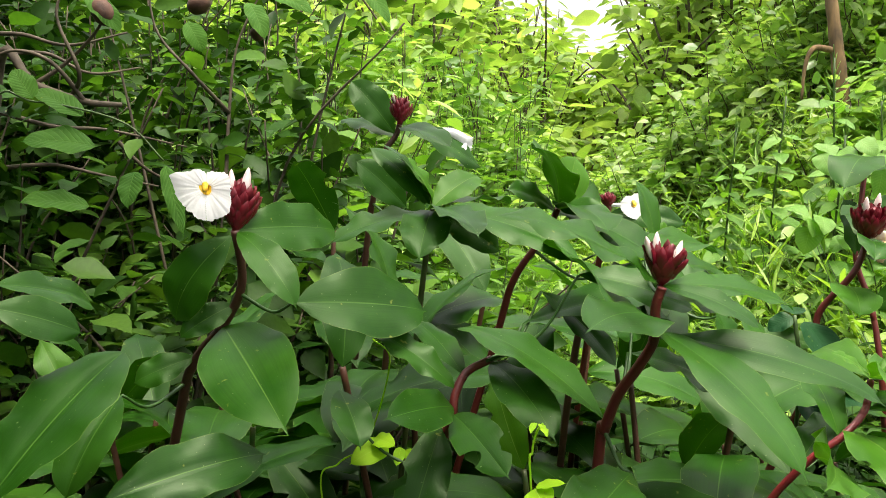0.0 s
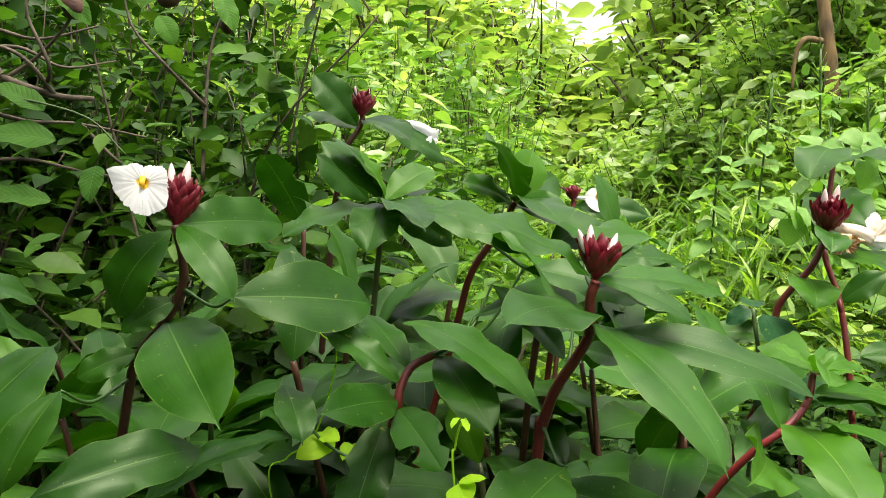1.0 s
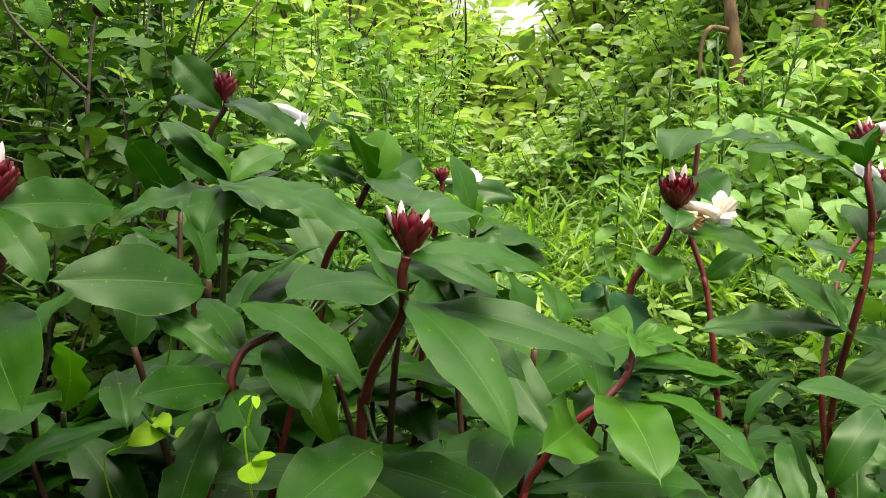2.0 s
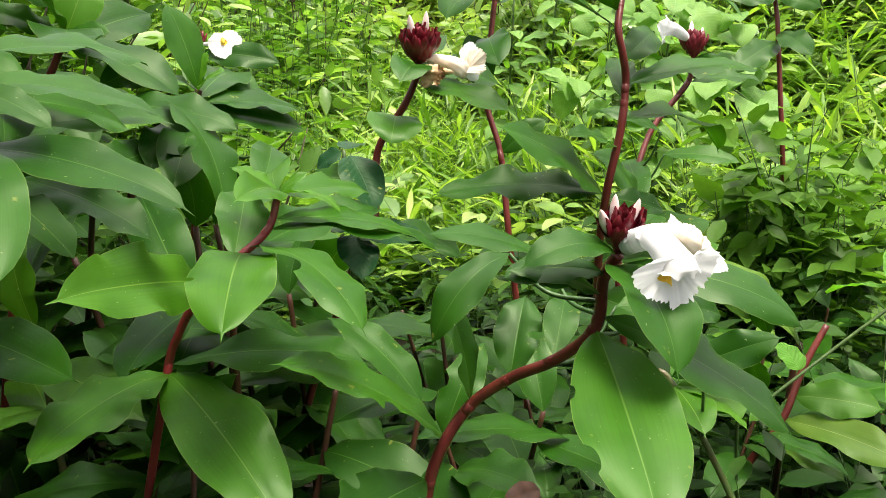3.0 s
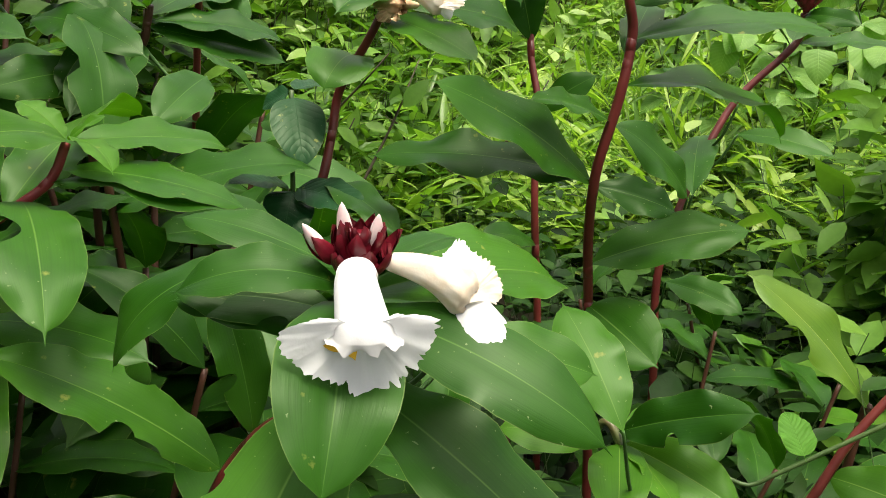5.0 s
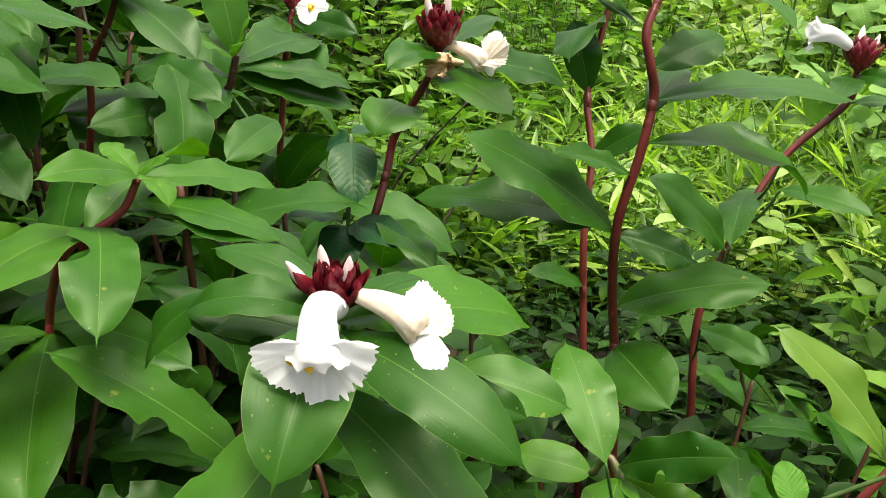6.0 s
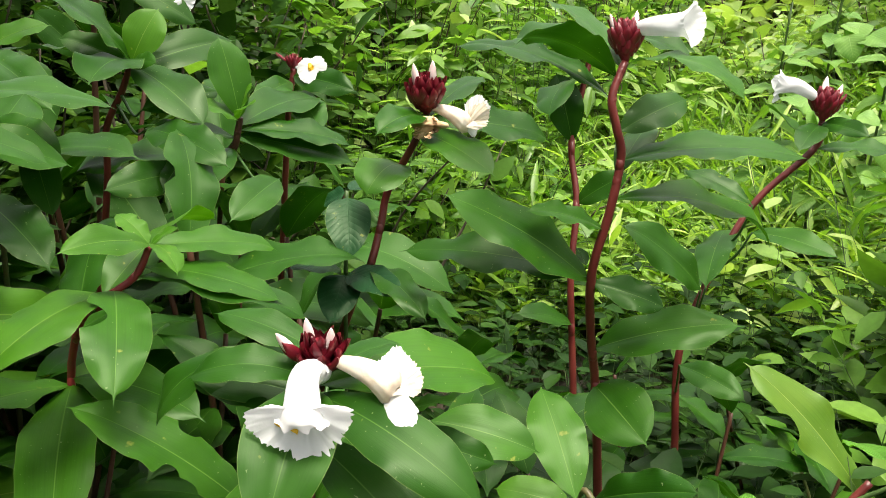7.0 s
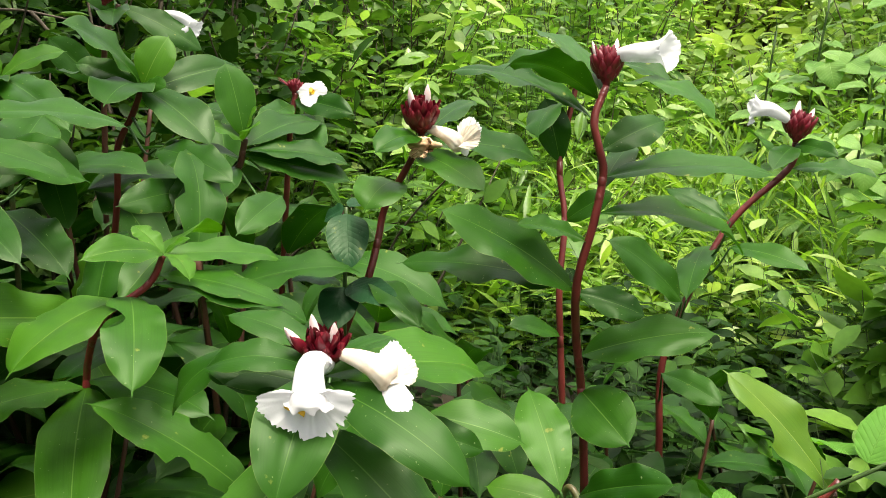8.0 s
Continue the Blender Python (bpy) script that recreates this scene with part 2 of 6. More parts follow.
def tube(line, radii, sides=8):
    """Vertices and faces of a closed tube round a line."""
    line = np.asarray(line, float)
    n = len(line)
    tang = np.gradient(line, axis=0)
    tang /= np.linalg.norm(tang, axis=1)[:, None] + 1e-12
    ref = np.array([0.31, 0.95, 0.05])
    a = np.cross(tang, ref)
    a /= np.linalg.norm(a, axis=1)[:, None] + 1e-12
    b = np.cross(tang, a)
    ang = np.arange(sides) * 2 * np.pi / sides
    r = np.asarray(radii, float).reshape(-1, 1, 1) * np.ones((n, 1, 1))
    v = line[:, None] + r * (a[:, None] * np.cos(ang)[None, :, None] + b[:, None] * np.sin(ang)[None, :, None])
    faces = [[i * sides + j, i * sides + (j + 1) % sides, (i + 1) * sides + (j + 1) % sides, (i + 1) * sides + j] for i in range(n - 1) for j in range(sides)]
    faces += [list(range(sides))[::-1], [(n - 1) * sides + j for j in range(sides)]]
    return v.reshape(-1, 3), faces


def merge(*some):
    verts, faces, n = [], [], 0
    for v, f in some:
        verts.append(np.asarray(v))
        faces += [[i + n for i in q] for q in f]
        n += len(v)
    return np.concatenate(verts), faces


def leaf_mesh(base, tip, up, width, sag=0.1, fold=0.18, bites=(), seed=0, mat=None, origin=(0, 0, 0), stalk=0.03, peak=0.9, along=22, across=5, teeth=0):
    """A broad leaf from base to tip. up: which way its upper face looks. sag: how far its middle stands above the straight line, as a share of its length.
    fold: how far the halves stand up from the midrib. bites: (side, place along, size along, depth) of bits eaten out of the edge."""
    base, tip = np.asarray(base, float), np.asarray(tip, float)
    rng = random.Random(seed)
    along_dir = tip - base
    length = np.linalg.norm(along_dir)
    d = along_dir / length
    n0 = np.asarray(up, float)
    n0 = unit(n0 - d * (n0 @ d))
    ctrl = (base + tip) / 2 + n0 * sag * length * 2
    phase, freq, amp = rng.uniform(0, 6), rng.uniform(1.6, 3.4), rng.uniform(0.012, 0.036)
    droop = rng.uniform(-0.02, 0.06)
    twist = rng.uniform(-0.12, 0.12)
    hook = rng.uniform(0.0, 0.05)
    verts, uvs = [], []
    for i in range(along + 1):
        s = i / along
        c = (1 - s) ** 2 * base + 2 * s * (1 - s) * ctrl + s * s * tip
        t = unit(2 * (1 - s) * (ctrl - base) + 2 * s * (tip - ctrl))
        n = unit(n0 - t * (n0 @ t))
        side = np.cross(t, n)
        q = max(0.0, (s - stalk) / (1 - stalk))
        w = math.sin(math.pi * min(1.0, q / 0.945) ** peak) ** 0.54 if q > 0 else 0.0
        w = max(w, 0.2 * ((1 - q) / 0.2) ** 1.1 if q > 0.8 else 0.0, 0.012)
        c = c - n * hook * length * max(0.0, (s - 0.78) / 0.22) ** 2
        if s >= 1:
            w = 0.004
        for j in range(-across, across + 1):
            u = j / across
            cut = 1.0
            for sd, p, sz, depth in bites:
                if sd * u > 0:
                    x = (s - p) / sz
                    if abs(x) < 1:
                        cut = min(cut, 1 - depth * math.sqrt(1 - x * x) * (0.9 + 0.1 * math.sin(23 * s + seed)))
            uu = u if abs(u) <= cut else math.copysign(cut, u) * (1 - 0.002 * (1 - abs(u)))
            h = w * width / 2 * (1 + (0.07 * abs((s * teeth) % 1 - 0.5) * abs(u) ** 6 if teeth else 0))
            lift = fold * abs(uu) * h * (1 - 0.55 * abs(uu)) * 1.6 + amp * length * math.sin(freq * 6.28 * s + phase + (2.1 if u > 0 else 0)) * uu * uu * w + 0.006 * length * math.sin(freq * 15 * s + 2 * phase) * abs(uu) ** 3 * w - droop * length * s * s * uu * uu * w
            tw = twist * (s - 0.4)
            p3 = c + side * uu * h * math.cos(tw) + n * (lift + uu * h * math.sin(tw))
            verts.append(p3 - np.asarray(origin))
            uvs.append((0.5 + 0.5 * uu, s))
    m = 2 * across + 1
    faces = [[i * m + j, i * m + j + 1, (i + 1) * m + j + 1, (i + 1) * m + j] for i in range(along) for j in range(2 * across)]
    return mesh("leaf", np.array(verts), faces, mat or LEAF, uvs)


def bract_mesh(old=0.0):
    """One pointed scale of a flower head, root at the origin, growing along +z and curving out along +x."""
    v, rows, cols = [], 6, 4
    for i in range(rows + 1):
        s = i / rows
        w = 0.0072 * math.sin(math.pi * (0.26 + 0.74 * s) ** 1.05) ** 0.9 if s < 1 else 0.0003
        for j in range(-cols // 2, cols // 2 + 1):
            u = j / (cols / 2)
            v.append((0.0040 * math.sin(s * 2.4) - 0.0042 * abs(u) ** 1.5 * (1 - 0.5 * s) + old * s * s, u * w, 0.024 * s))
    outer = list(v)
    inner = [(x - 0.0014, y * 0.92, z) for x, y, z in outer]
    m, k = cols + 1, len(outer)
    f = [[i * m + j, i * m + j + 1, (i + 1) * m + j + 1, (i + 1) * m + j] for i in range(rows) for j in range(cols)]
    f += [[k + q for q in reversed(face)] for face in f]
    return mesh("bract", np.array(outer + inner), f, BRACT)


BRACTS = [bract_mesh(-0.001), bract_mesh(0.001), bract_mesh(0.003)]


def bud_mesh():
    line = np.array([(0.0, 0, 0), (0.0, 0, 0.01), (0.001, 0, 0.02), (0.002, 0, 0.028), (0.003, 0, 0.034), (0.0035, 0, 0.037)])
    v, f = tube(line, [0.003, 0.0048, 0.0052, 0.004, 0.002, 0.0003], 8)
    return mesh("bud", v, f, BUD)


BUD_MESH = bud_mesh()


def flower_head(plant, foot, axis, size, buds, seed, origin, open_top=0.0, count=36):
    """A cone of crimson scales. size: (width, height). buds: where the tips of the buds are."""
    rng = random.Random(seed)
    w, h = size
    axis = unit(axis)
    turn = Vector(axis).to_track_quat("Z", "X").to_matrix().to_4x4()
    place = Matrix.Translation(Vector(np.asarray(foot) - np.asarray(origin))) @ turn
    line = [(0, 0, h * s) for s in (0, 0.15, 0.4, 0.65, 0.85)]
    v, f = tube(np.array(line, float), [0.004, 0.12 * w, 0.2 * w, 0.2 * w, 0.1 * w], 10)
    head = part("flower_head", mesh("flower_head", v, f, BRACT), plant, "cone of glossy crimson bracts", place)
    small = (36 / count) ** 0.4
    for k in range(count):
        s = k / (count - 1)
        a = k * 2.39996
        r = 0.5 * w * (0.26 + 0.74 * math.sin(math.pi / 2 * min(1.0, s / 0.6))) - 0.004
        if s > 0.66:
            r *= max(0.06, 1 - (s - 0.66) / 0.36)
        z = h * (0.0 + 0.66 * s)
        lean = radians(9 * (1 - max(0.0, s - 0.6) * 2.2) + rng.uniform(-7, 7)) + open_top * radians(14) * (1 if s < 0.8 else 0.3)
        sc = small * w / 0.047 * rng.uniform(0.88, 1.12) * (0.86 + 0.2 * math.sin(math.pi * s))
        m = Matrix.Rotation(a, 4, "Z") @ Matrix.Translation((max(r, 0.002), 0, z)) @ Matrix.Rotation(lean, 4, "Y") @ Matrix.Diagonal((sc, sc, sc * 0.95, 1))
        part("bract", BRACTS[k % 3 if s > 0.3 else 0], head, at=m)
    for tip in buds:
        t = place.inverted() @ Vector(np.asarray(tip) - np.asarray(origin))
        b = Vector((t.x * 0.45, t.y * 0.45, h * 0.5))
        sc = (t - b).length / 0.037
        m = Matrix.Translation(b) @ (t - b).to_track_quat("Z", "X").to_matrix().to_4x4() @ Matrix.Diagonal((min(sc, 1.0), min(sc, 1.0), sc, 1))
        part("bud", BUD_MESH, head, "pointed pink-white bud", m)
        for k in range(2):
            part("bract", BRACTS[1], head, at=m @ Matrix.Rotation(2.2 + k * 3.1, 4, "Z") @ Matrix.Translation((0.0032, 0, -0.001)) @ Matrix.Diagonal((0.8, 0.85, 0.88 / max(sc, 0.4), 1)))
    return head


def stem_part(plant, points, r0, r1, mat, origin):
    """A jointed cane that tapers from r0 at the ground to r1 under the head."""
    line = smooth_line(points, 10)
    n = len(line)
    far = np.r_[0, np.cumsum(np.linalg.norm(np.diff(line, axis=0), axis=1))]
    rad = [(r0 + (r1 - r0) * k / (n - 1)) * (1.0 + 0.018 * math.exp(-(((far[k] % 0.055) - 0.02) / 0.006) ** 2)) for k in range(n)]
    v, f = tube(line - np.asarray(origin), rad, 10)
    return part("stem", mesh("stem", v, f, mat), plant)


def frill(rng, nodes, notches, fine=0.4, deep=1.0):
    """An uneven torn edge, as a function of a place from -1 to 1: about 0, with narrow cuts below it."""
    grain = np.array([rng.uniform(-1, 1) for _ in range(nodes)])
    broad = np.array([rng.uniform(-1, 1) for _ in range(max(4, nodes // 6))])
    cuts = [(rng.uniform(-0.95, 0.95), rng.uniform(0.012, 0.03), rng.uniform(0.4, 1.0)) for _ in range(notches)]

    def edge(q):
        v = fine * np.interp(q, np.linspace(-1, 1, len(grain)), grain) + 0.6 * np.interp(q, np.linspace(-1, 1, len(broad)), broad)
        return float(v - deep * sum(d * max(0.0, 1 - abs(q - c) / w) for c, w, d in cuts))
    return edge


def petal_fan(name, root, down, side, length, fan, seed, mat, origin, ripple=0.004, ragged=0.12, cup=0.25, parent=None, label="", start=0.006, even=0.2):
    """A frilled petal that fans out from root round the direction down, half-angle fan in degrees."""
    rng = random.Random(seed)
    d = unit(down)
    w = unit(np.asarray(side, float) - d * (np.asarray(side, float) @ d))
    n = np.cross(w, d)
    rows, cols = 16, 64
    ph = [rng.uniform(0, 6.28) for _ in range(8)]
    torn = frill(rng, 40, 6)
    verts = []
    for i in range(rows + 1):
        k = i / rows
        for j in range(cols + 1):
            q = -1 + 2 * j / cols
            a = q * radians(fan)
            rim = 1 - even + even * math.cos(q * 2.2) + ragged * torn(q) * k**2
            r = start + (length * rim - start) * k
            lift = cup * r * math.sin(a / 2) ** 2 * (0.5 + k) - 0.25 * length * k * k
            lift += ripple * k**1.4 * (0.8 * math.sin(7 * q + ph[3]) + 0.5 * math.sin(17 * q + ph[4] + 3 * k) + 0.35 * k * math.sin(39 * q + ph[5]))
            verts.append(np.asarray(root) + r * (d * math.cos(a) + w * math.sin(a)) + n * lift - np.asarray(origin))
    m = cols + 1
    faces = [[i * m + j, i * m + j + 1, (i + 1) * m + j + 1, (i + 1) * m + j] for i in range(rows) for j in range(cols)]
    return part(name, mesh(name, np.array(verts), faces, mat), parent, label)


def flower(plant, root, mouth, down, side, lip, origin, under=None, fan=80, tube_r=(0.006, 0.011), mat=None, ripple=0.003, ragged=0.1, hood=0.3, width=0.62, bow=0.1, throat_fan=48, seed=0, label="open white flower with a frilled lip", throat=True):
    """A costus flower in one skin: a tube from root to mouth that opens into a broad frilled lip hanging along down, with a short hood over it.
    under: on which side of the tube the lip is; width: how much of the rim is lip; hood: its length as a share of the lip."""
    mat = mat or PETAL
    rng = random.Random(seed)
    root, mouth, dn = (np.asarray(q, float) for q in (root, mouth, down))
    d = unit(mouth - root)
    e1 = np.asarray(under if under is not None else down, float)
    e1 = unit(e1 - d * (e1 @ d))
    sd = np.asarray(side, float)
    e2 = unit(np.cross(d, e1))
    if e2 @ sd < 0:
        e2 = -e2
    dn = unit(dn)
    sd = unit(sd - dn * (sd @ dn))
    face = np.cross(sd, dn)
    rows, cols, cut = 26, 110, 0.42
    ph = [rng.uniform(0, 6.28) for _ in range(8)]
    torn_edge = frill(rng, 70, 12)
    length = np.linalg.norm(mouth - root)
    verts = []
    for i in range(rows + 1):
        s = i / rows
        for j in range(cols + 1):
            q = -1 + 2 * j / cols
            a = q * math.pi
            ring = e1 * math.cos(a) + e2 * math.sin(a)
            if s <= cut:
                k = s / cut
                r = tube_r[0] + (tube_r[1] - tube_r[0]) * k**0.8
                r *= 1 + 0.05 * math.sin(5 * a + ph[6] + 4 * k) * k
                p = root + (mouth - root) * k - e1 * bow * length * math.sin(k * math.pi) + ring * r
            else:
                k = (s - cut) / (1 - cut)
                x = min(1.0, max(0.0, (abs(q) - width) / (1 - width) * 1.6))
                lobe = 1 - x * x * (3 - 2 * x)
                torn = ragged * k * k * 1.1 * torn_edge(q)
                reach = lip * (hood + (1 - hood) * lobe) * (1 + torn)
                phi = max(-1.0, min(1.0, q / width)) * radians(fan)
                spread = dn * math.cos(phi) + sd * math.sin(phi)
                way = unit(spread * lobe + d * (1.02 - lobe))
                bendk = k ** 0.8
                p = mouth + ring * tube_r[1] + reach * k * unit(d * (1 - bendk) * 0.7 + way * (0.3 + 0.7 * bendk))
                wave = 0.9 * math.sin(6 * q + ph[3]) + 0.55 * math.sin(15 * q + ph[4] + 3 * k) + 0.4 * k * math.sin(43 * q + ph[5])
                p = p + face * ripple * k**1.3 * wave
            verts.append(p - np.asarray(origin))
    m = cols + 1
    faces = [[i * m + j, i * m + j + 1, (i + 1) * m + j + 1, (i + 1) * m + j] for i in range(rows) for j in range(cols)]
    ob = part("flower", mesh("flower", np.array(verts), faces, mat), plant, label)
    if throat:
        petal_fan("throat", mouth + (e1 * tube_r[1] * 0.6 if throat_fan < 90 else 0) - e1 * 0.001 + d * 0.003, unit(dn + 0.15 * d), sd, lip * 0.34, throat_fan, seed + 3, YOLK, origin, 0.001, 0.2, 0.3, ob, "egg-yellow throat", start=0.001)
    return ob


def hanging_flower(plant, root, knee, mouth, down, side, front, rim, r, origin, seed=0, label="open white flower with a broad frilled lip"):
    """A flower whose tube bends over at knee and hangs to mouth: a fan-shaped lip behind, whose outline is rim (degrees from down towards side, reach), and a short torn hood in front."""
    rng = random.Random(seed)
    org = np.asarray(origin, float)
    line = smooth_line([np.asarray(q, float) for q in (root, knee, mouth)], 10)
    dn = unit(down)
    sd = np.asarray(side, float)
    sd = unit(sd - dn * (sd @ dn))
    fr = np.asarray(front, float)
    fr = unit(fr - dn * (fr @ dn) - sd * (fr @ sd))
    mouth = line[-1]
    torn = frill(rng, 26, 5, 0.5, 0.8)
    verts, cols, n = [], 72, len(line)
    tang = np.gradient(line, axis=0)
    rows = n + 8
    for i in range(rows):
        for j in range(cols):
            q = -1 + 2 * j / cols
            a = q * math.pi
            if i < n:
                t = unit(tang[i])
                e2 = unit(sd - t * (sd @ t))
                e1 = np.cross(e2, t)
                e1 = e1 if e1 @ (fr + dn * 0.01) > 0 or i < 4 else -e1
                rad = r * (0.84 + 0.44 * (i / n) ** 2.2) * (1 + 0.03 * math.sin(3 * a + 5 * i / n))
                p = line[i] + rad * (e1 * math.cos(a) + e2 * math.sin(a))
            else:
                k = (i - n + 1) / 8
                reach = r * (0.12 + 0.5 * max(0.0, math.cos(a * 0.9)) ** 0.7) * (1 + 0.85 * torn(q) * k)
                flare = 1.28 + 0.3 * k**1.5 * abs(math.sin(a)) + 0.08 * k
                p = mouth + r * flare * (fr * math.cos(a) * (1 - 0.25 * k) + sd * math.sin(a)) + dn * reach * k
                p = p + fr * 0.0008 * k * math.sin(9 * a + 2)
            verts.append(p - org)
    faces = [[i * cols + j, i * cols + (j + 1) % cols, (i + 1) * cols + (j + 1) % cols, (i + 1) * cols + j] for i in range(rows - 1) for j in range(cols)]
    ob = part("flower", mesh("flower", np.array(verts), faces, PETAL), plant, label)
    degs = np.array([d for d, _ in rim][::-1], float)
    far = np.array([v for _, v in rim][::-1], float)
    lo, hi = degs[0], degs[-1]
    edge = frill(rng, 110, 18, 0.5, 1.1)
    ph = [rng.uniform(0, 6.28) for _ in range(5)]
    pleats = frill(rng, 44, 0, 0.7)

    def skin(a, k, proud=0.0):
        """A place on the lip: a in degrees, k from the throat to the edge."""
        q = -1 + 2 * (a - lo) / (hi - lo)
        reach = float(np.interp(a, degs, far)) + 0.0030 * edge(q) * k**3
        d = 0.003 + (reach - 0.003) * k
        bow = abs(a) / 90
        lift = -0.75 * r + r * (0.9 * k - 0.5 * k * k) + r * 0.9 * bow**2 * (1 - 0.35 * k)
        lift += 0.0022 * k**1.5 * math.sin(6.5 * q + ph[0]) + 0.0007 * k * pleats(q) + 0.0006 * k**2 * math.sin(31 * q + ph[1] + 2 * k)
        return mouth - dn * 0.004 + d * (dn * math.cos(radians(a)) + 0.94 * sd * math.sin(radians(a))) + fr * (lift + proud) - org

    def sheet(name, a0, a1, k0, k1, rows, cols, mat, parent, tag, proud=0.0):
        v = [skin(a0 + (a1 - a0) * j / cols, k0 + (k1 - k0) * i / rows, proud) for i in range(rows + 1) for j in range(cols + 1)]
        m = cols + 1
        f = [[i * m + j, i * m + j + 1, (i + 1) * m + j + 1, (i + 1) * m + j] for i in range(rows) for j in range(cols)]
        return part(name, mesh(name, np.array(v), f, mat), parent, tag)
    sheet("lip", lo, hi, 0.0, 1.0, 22, 190, PETAL, ob, "frilled fan-shaped white lip")
    sheet("throat", 14, 66, 0.12, 0.5, 10, 30, YOLK, ob, "egg-yellow throat", 0.0007)
    return ob


def wad(centre, axes, seed, lump=0.16):
    """A crumpled, rounded lump."""
    rng = random.Random(seed)
    ph = [rng.uniform(0, 6.28) for _ in range(6)]
    rows, cols, v = 14, 22, []
    for i in range(rows + 1):
        th = math.pi * i / rows
        for j in range(cols):
            f = 2 * math.pi * j / cols
            d = 1 + lump * (0.5 * math.sin(3 * f + ph[0]) * math.sin(th) + 0.5 * math.sin(5 * th + ph[1]) * math.sin(th) + 0.3 * math.sin(9 * f + 4 * th + ph[2]) * math.sin(th) + 0.25 * math.sin(14 * f + ph[3] - 7 * th) * math.sin(th))
            v.append(np.asarray(centre) + d * (axes[0] * math.sin(th) * math.cos(f) + axes[1] * math.sin(th) * math.sin(f) + axes[2] * math.cos(th)))
    faces = [[i * cols + j, i * cols + (j + 1) % cols, (i + 1) * cols + (j + 1) % cols, (i + 1) * cols + j] for i in range(rows) for j in range(cols)]
    return np.array(v), faces


def wilted_flower(plant, root, end, lip_to, up_to, r0, r1, lip, origin, seed=0, label="wilted cream flower with a crumpled lip"):
    """A collapsed flower: a cream tube, torn petal ends standing up, and a folded white lip hanging from it."""
    org = np.asarray(origin, float)
    root, end, lip_to, up_to = (np.asarray(q, float) for q in (root, end, lip_to, up_to))
    rng = random.Random(seed)
    d = unit(end - root)
    e1 = np.asarray((0.0, 0.0, 1.0)) - d * d[2]
    e1 = unit(e1)
    e2 = np.cross(d, e1)
    rows, cols, v = 26, 30, []
    torn = frill(rng, 24, 5, 0.6)
    for i in range(rows + 1):
        s = i / rows
        rad = r0 + (r1 - r0) * s**0.9
        if s > 0.9:
            rad *= 1 - 0.5 * ((s - 0.9) / 0.1) ** 2
        for j in range(cols):
            q = -1 + 2 * j / cols
            a = q * math.pi
            w = rad * (1 + s * (0.06 * math.sin(4 * a + 7 * s + seed) + 0.05 * math.sin(9 * a - 5 * s)))
            v.append(root + (end - root) * s - e1 * r1 * 0.3 * math.sin(s * 3.14) * -1 + w * (e1 * math.cos(a) + e2 * math.sin(a)) + d * 0.25 * r1 * torn(q) * s**6 - org)
    faces = [[i * cols + j, i * cols + (j + 1) % cols, (i + 1) * cols + (j + 1) % cols, (i + 1) * cols + j] for i in range(rows) for j in range(cols)]
    faces.append([rows * cols + j for j in range(cols)])
    ob = part("flower", mesh("flower", np.array(v), faces, PETAL_OLD), plant, label)
    drop = unit(lip_to - end)
    wide = unit(np.cross(drop, e2) if abs(drop @ e2) < 0.9 else d)
    thin = np.cross(drop, wide)
    petal_fan("lip", end - drop * r1 * 0.55 - thin * r1 * 0.15, drop, wide, np.linalg.norm(lip_to - end) + lip * 0.8 + r1 * 0.5, 40, seed + 9, PETAL, origin, r1 * 0.035, 0.06, 0.5, ob, "folded white lip", even=0.3)
    rise_up = unit(up_to - end)
    for k in range(3):
        way = unit(rise_up + d * (0.35 * k - 0.1) + e2 * rng.uniform(-0.4, 0.4))
        petal_fan("petal", end + e2 * (k - 1) * r1 * 0.4 - way * r1 * 0.5 - d * r1 * 0.3, way, d * 0.8 + e2 * (k - 1) * 0.6, np.linalg.norm(up_to - end) * (1.35 - 0.12 * k), 34, seed + 5 + k, PETAL_OLD if k else PETAL, origin, r1 * 0.12, 0.09, 0.3, ob)
    return ob


